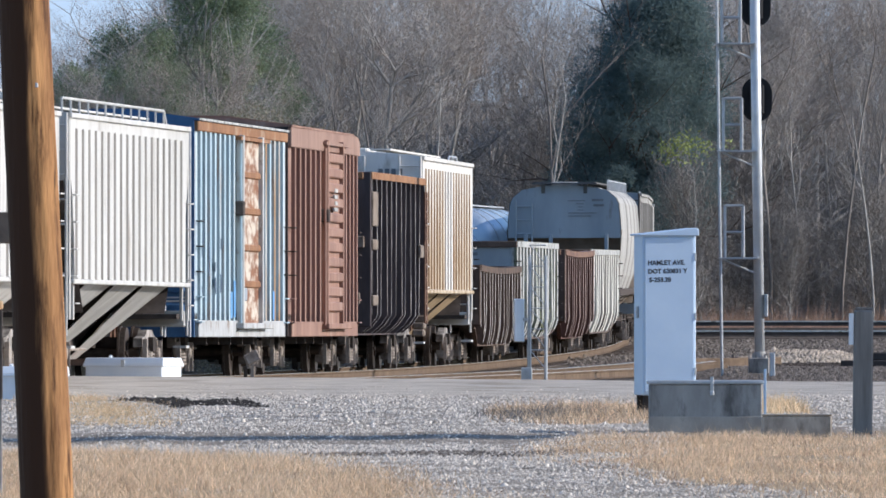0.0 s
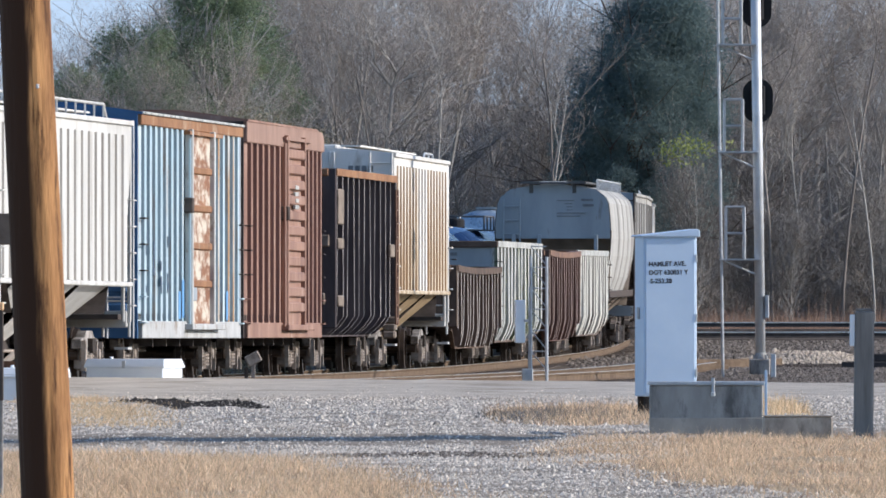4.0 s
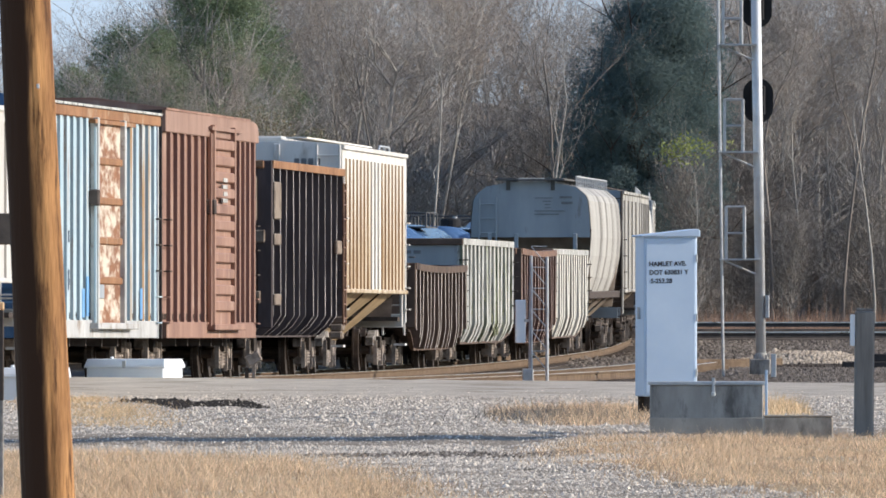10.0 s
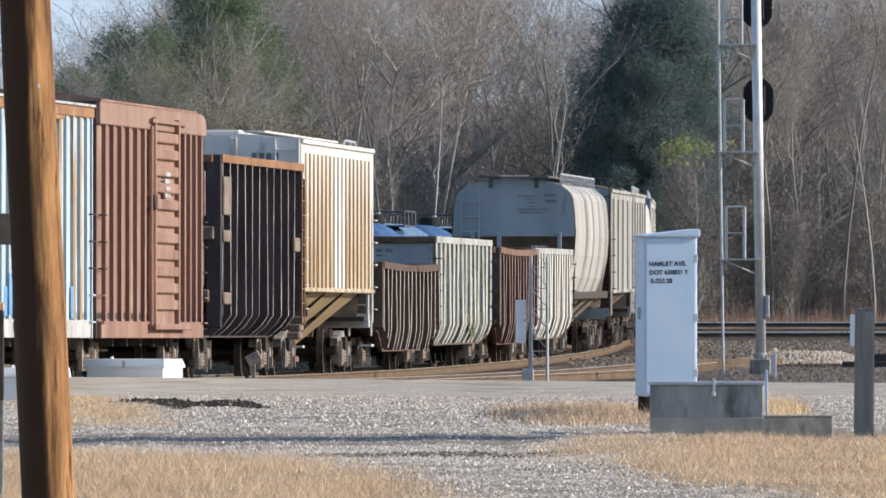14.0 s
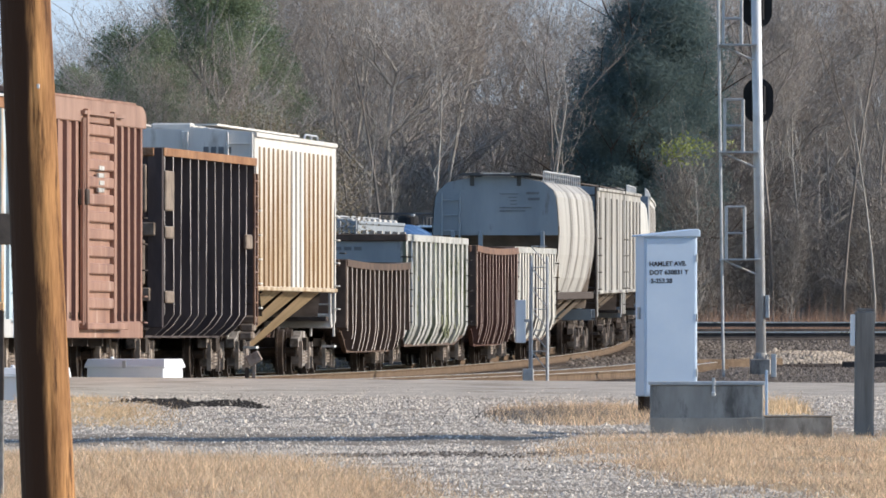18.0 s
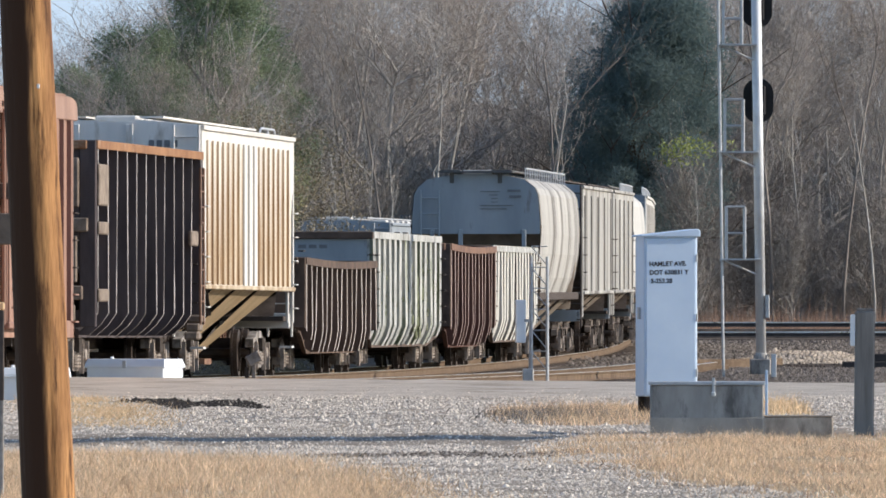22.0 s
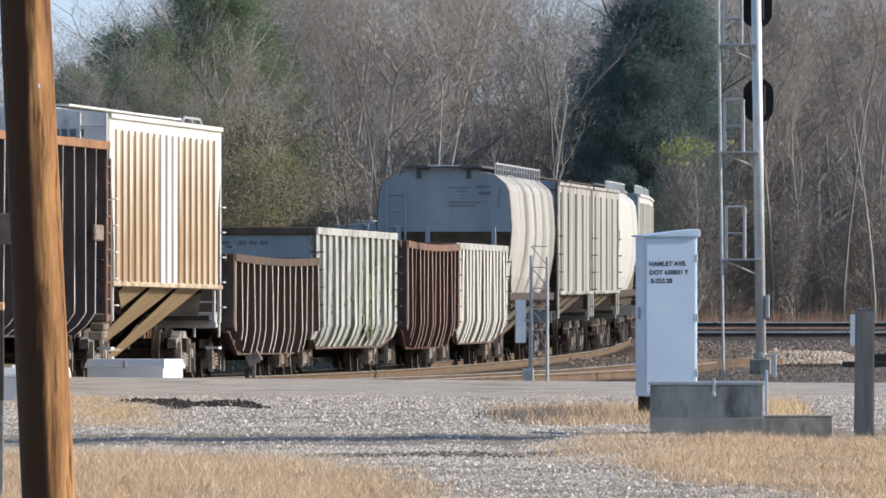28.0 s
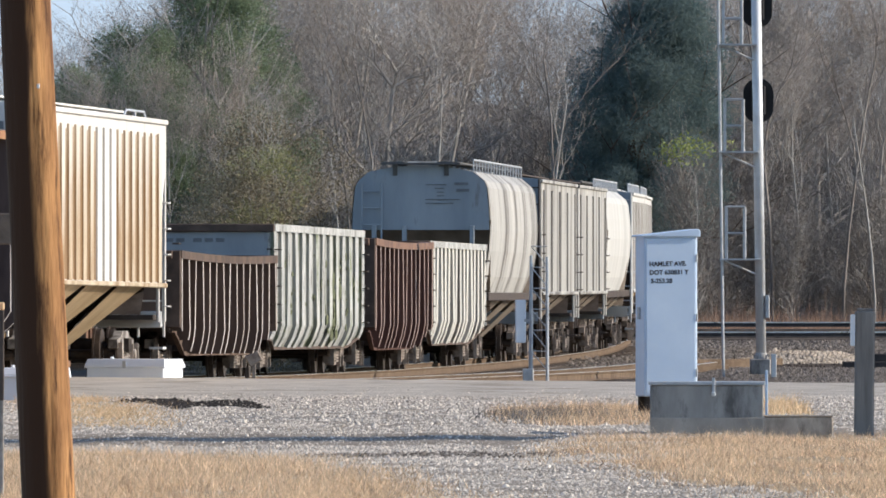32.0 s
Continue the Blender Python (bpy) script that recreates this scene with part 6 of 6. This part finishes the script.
VINE = leafy(35, 5.6, 2.1, "small tree topped with bright yellow-green vine", M_yellow, 380, 0.90, "bush", blobs=16, lsize=0.10, shape=1.0, r0=0.02)


def plant(ob, x, y, turn, size, first=[]):
    m = pose(x, y, gz(x, y) - 0.1, 0, 0, turn)
    if ob.name not in first:
        first.append(ob.name)
        ob.scale = (size, size, size)
        ob.matrix_basis = m @ Matrix.Diagonal((size, size, size, 1))
        return ob
    c = copy_thing(ob, m)
    c.scale = (size, size, size)
    return c


BIRCH = bare_tree(17, 11, 0.065, 0.35, 1, M_barkpale, M_twig, 4, "thin white-stemmed bare tree at the wood's edge", levels=2, start=0.45)
rt = random.Random(5)
plant(GREEN, 6.72, 541, 0, 1.0)
plant(VINE, 8.75, 528, 0, 1.24)
plant(OLIVE, -3.75, 345, 0, 0.80)
plant(OLIVE, -4.7, 341, 140, 0.66)
plant(SPRIG, -4.05, 341, 0, 0.74)
plant(SHRUB[2], 8.7, 533, 50, 0.95)
for x, y, k, s in ((-11.1, 543, 0, 0.86), (-8.1, 545, 1, 0.98), (-13.2, 549, 1, 0.70), (-10.4, 552, 0, 0.82), (-7.2, 550, 0, 0.88)):
    plant(PINE[k], x, y, rt.uniform(0, 360), s)
for row, (y, gap, lo, hi) in enumerate(((552, 2.3, 0.62, 0.85), (566, 2.1, 0.68, 0.95), (584, 2.6, 0.72, 0.95), (608, 3.0, 0.75, 0.98))):
    x = -19.0
    # Trees past x = 18 are unseen, added to shade the woods.
    while x < 48:
        k = rt.choice((0, 1, 2, 3, 4, 5, 3, 4)) if row < 2 else rt.choice((0, 1, 2, 5, 1, 0))
        s = rt.uniform(lo, hi) * (0.70 if x < -10.4 * y / 552 else (0.75 if row == 0 and x > 8 else 1))
        if not (row == 0 and (3.6 < x < 11.2 or -14.5 < x < -5.5)) and not (row < 2 and -0.1 < x < 4.0):
            plant(BARE[k], x, y + rt.uniform(-5, 5), rt.uniform(0, 360), s)
        x += gap * rt.uniform(0.6, 1.4) * (1.5 if x > 18 else 1)
for x, y, k, s in ((-13.6, 538, 3, 0.45), (-12.3, 537, 4, 0.5), (-10.9, 538, 3, 0.47), (-9.6, 537, 4, 0.55), (-8.3, 538, 3, 0.5), (-7.0, 538, 4, 0.55)):
    plant(BARE[k], x, y, rt.uniform(0, 360), s)
for row, y in enumerate((538, 546, 558)):
    x = -22.0
    # Shrubs past x = 18 stand out of view, added for their shade.
    while x < 36:
        if -0.4 < x < 4.0:
            x = 4.2
        plant(rt.choice(SHRUB), x, y + rt.uniform(-4, 4), rt.uniform(0, 360), rt.uniform(0.6, 1.15) * (0.75 if row == 0 else 1.1))
        x += rt.uniform(1.0, 2.2)
for x, s in ((15.1, 0.8), (3.55, 0.85), (-0.35, 0.9), (-1.7, 0.6), (-2.6, 0.6), (-3.5, 0.7)):
    plant(BIRCH, x, 532 + rt.uniform(-2, 2), rt.uniform(0, 360), s)
TRUNK = bare_tree(18, 13, 0.085, 0.32, 1, M_barkdark, M_twigred, 4, "tall slim dark-barked tree at the wood's edge", levels=2, start=0.5)
for x, s in ((11.5, 0.95), (14.0, 0.85), (-1.9, 0.8), (-3.0, 0.75), (4.0, 0.85)):
    plant(TRUNK, x, 534.5 + rt.uniform(-1.5, 1.5), rt.uniform(0, 360), s)
n = 30000
gx, gy = np.random.uniform(-22, 22, n), np.random.uniform(526, 545, n)
blades("sedge", np.stack([gx, gy, ground_z(gx, gy)], -1), 0.65, 0.25, 0.02, M_reed, "red-brown dead sedge along the wood's edge")

# wall of far woods that closes the view
bm = bmesh.new()
cols = []
for i in range(121):
    x = -60 + i
    top = 10.2 + 1.6 * noise.noise((x * 0.35, 3, 0)) + 0.8 * noise.noise((x * 1.1, 7, 0)) - (3.5 if x < -14 else 0)
    cols.append([bm.verts.new((x, 690 + 2 * noise.noise((x * 0.5, z * 0.6, 1)), z)) for z in (0, top * 0.3, top * 0.6, top * 0.85, top)])
for a, b in zip(cols, cols[1:]):
    for j in range(4):
        bm.faces.new((a[j], b[j], b[j + 1], a[j + 1]))
part("backdrop", bm, M_woods, None)
tagged(bpy.data.objects["backdrop"], "grey-brown depth of leafless far woods", "woods", kind="structure")

# pale winter sky beyond the woods
msky = bpy.data.materials.new("pale_winter_sky")
msky.use_nodes = True
tn = msky.node_tree
em, rampn, sep, geo = tn.nodes.new("ShaderNodeEmission"), tn.nodes.new("ShaderNodeValToRGB"), tn.nodes.new("ShaderNodeSeparateXYZ"), tn.nodes.new("ShaderNodeTexCoord")
scalen = tn.nodes.new("ShaderNodeMath")
scalen.operation, scalen.inputs[1].default_value = "DIVIDE", 70.0
tn.links.new(geo.outputs["Object"], sep.inputs[0])
tn.links.new(sep.outputs["Z"], scalen.inputs[0])
tn.links.new(scalen.outputs[0], rampn.inputs[0])
rampn.color_ramp.elements[0].color, rampn.color_ramp.elements[1].color = (0.50, 0.56, 0.59, 1), (0.36, 0.48, 0.60, 1)
tn.links.new(rampn.outputs[0], em.inputs[0])
tn.links.new(em.outputs[0], tn.nodes["Material Output"].inputs["Surface"])
part("backdrop_sky", boxes((-160, 160, 1400, 1402, 0, 70)), msky, None)
tagged(bpy.data.objects["backdrop_sky"], "pale blue winter sky low over the woods", "sky", kind="structure")


# ---- what moves: the train rolls along its curve, its wheels turn ----
def car_pose(s0, s1, reach, t):
    c = (s0 + s1) / 2 - advance(t)
    a, b = on_track(c - reach), on_track(c + reach)
    d = b - a
    return Matrix.Translation((a + b) / 2) @ Euler((math.atan2(d.z, math.hypot(d.x, d.y)), 0, -math.atan2(d.x, d.y))).to_matrix().to_4x4()


def back_pose(s0, s1, reach, t):
    c = (s0 + s1) / 2 + 2.53 * t
    a, b = on_back(c - reach), on_back(c + reach)
    d = b - a
    return Matrix.Translation((a + b) / 2) @ Euler((math.atan2(d.z, math.hypot(d.x, d.y)), 0, -math.atan2(d.x, d.y))).to_matrix().to_4x4()


def motions():
    for car, s0, s1, reach in BACK:
        walk(car, [(t, back_pose(s0, s1, reach, t)) for t in range(0, 33)])
    for car, s0, s1, reach in CARS:
        walk(car, [(t, car_pose(s0, s1, reach, t)) for t in range(0, 33)])
    turns = [(i * 0.25, -math.degrees(advance(i * 0.25) / 0.42)) for i in range(129)]
    away = {car for car, *_ in BACK}
    for w, dy in WHEELS:
        if w.parent.parent in away:
            continue
        walk(w, [(t, pose(0, dy, 0.42, -a)) for t, a in turns])


motions()
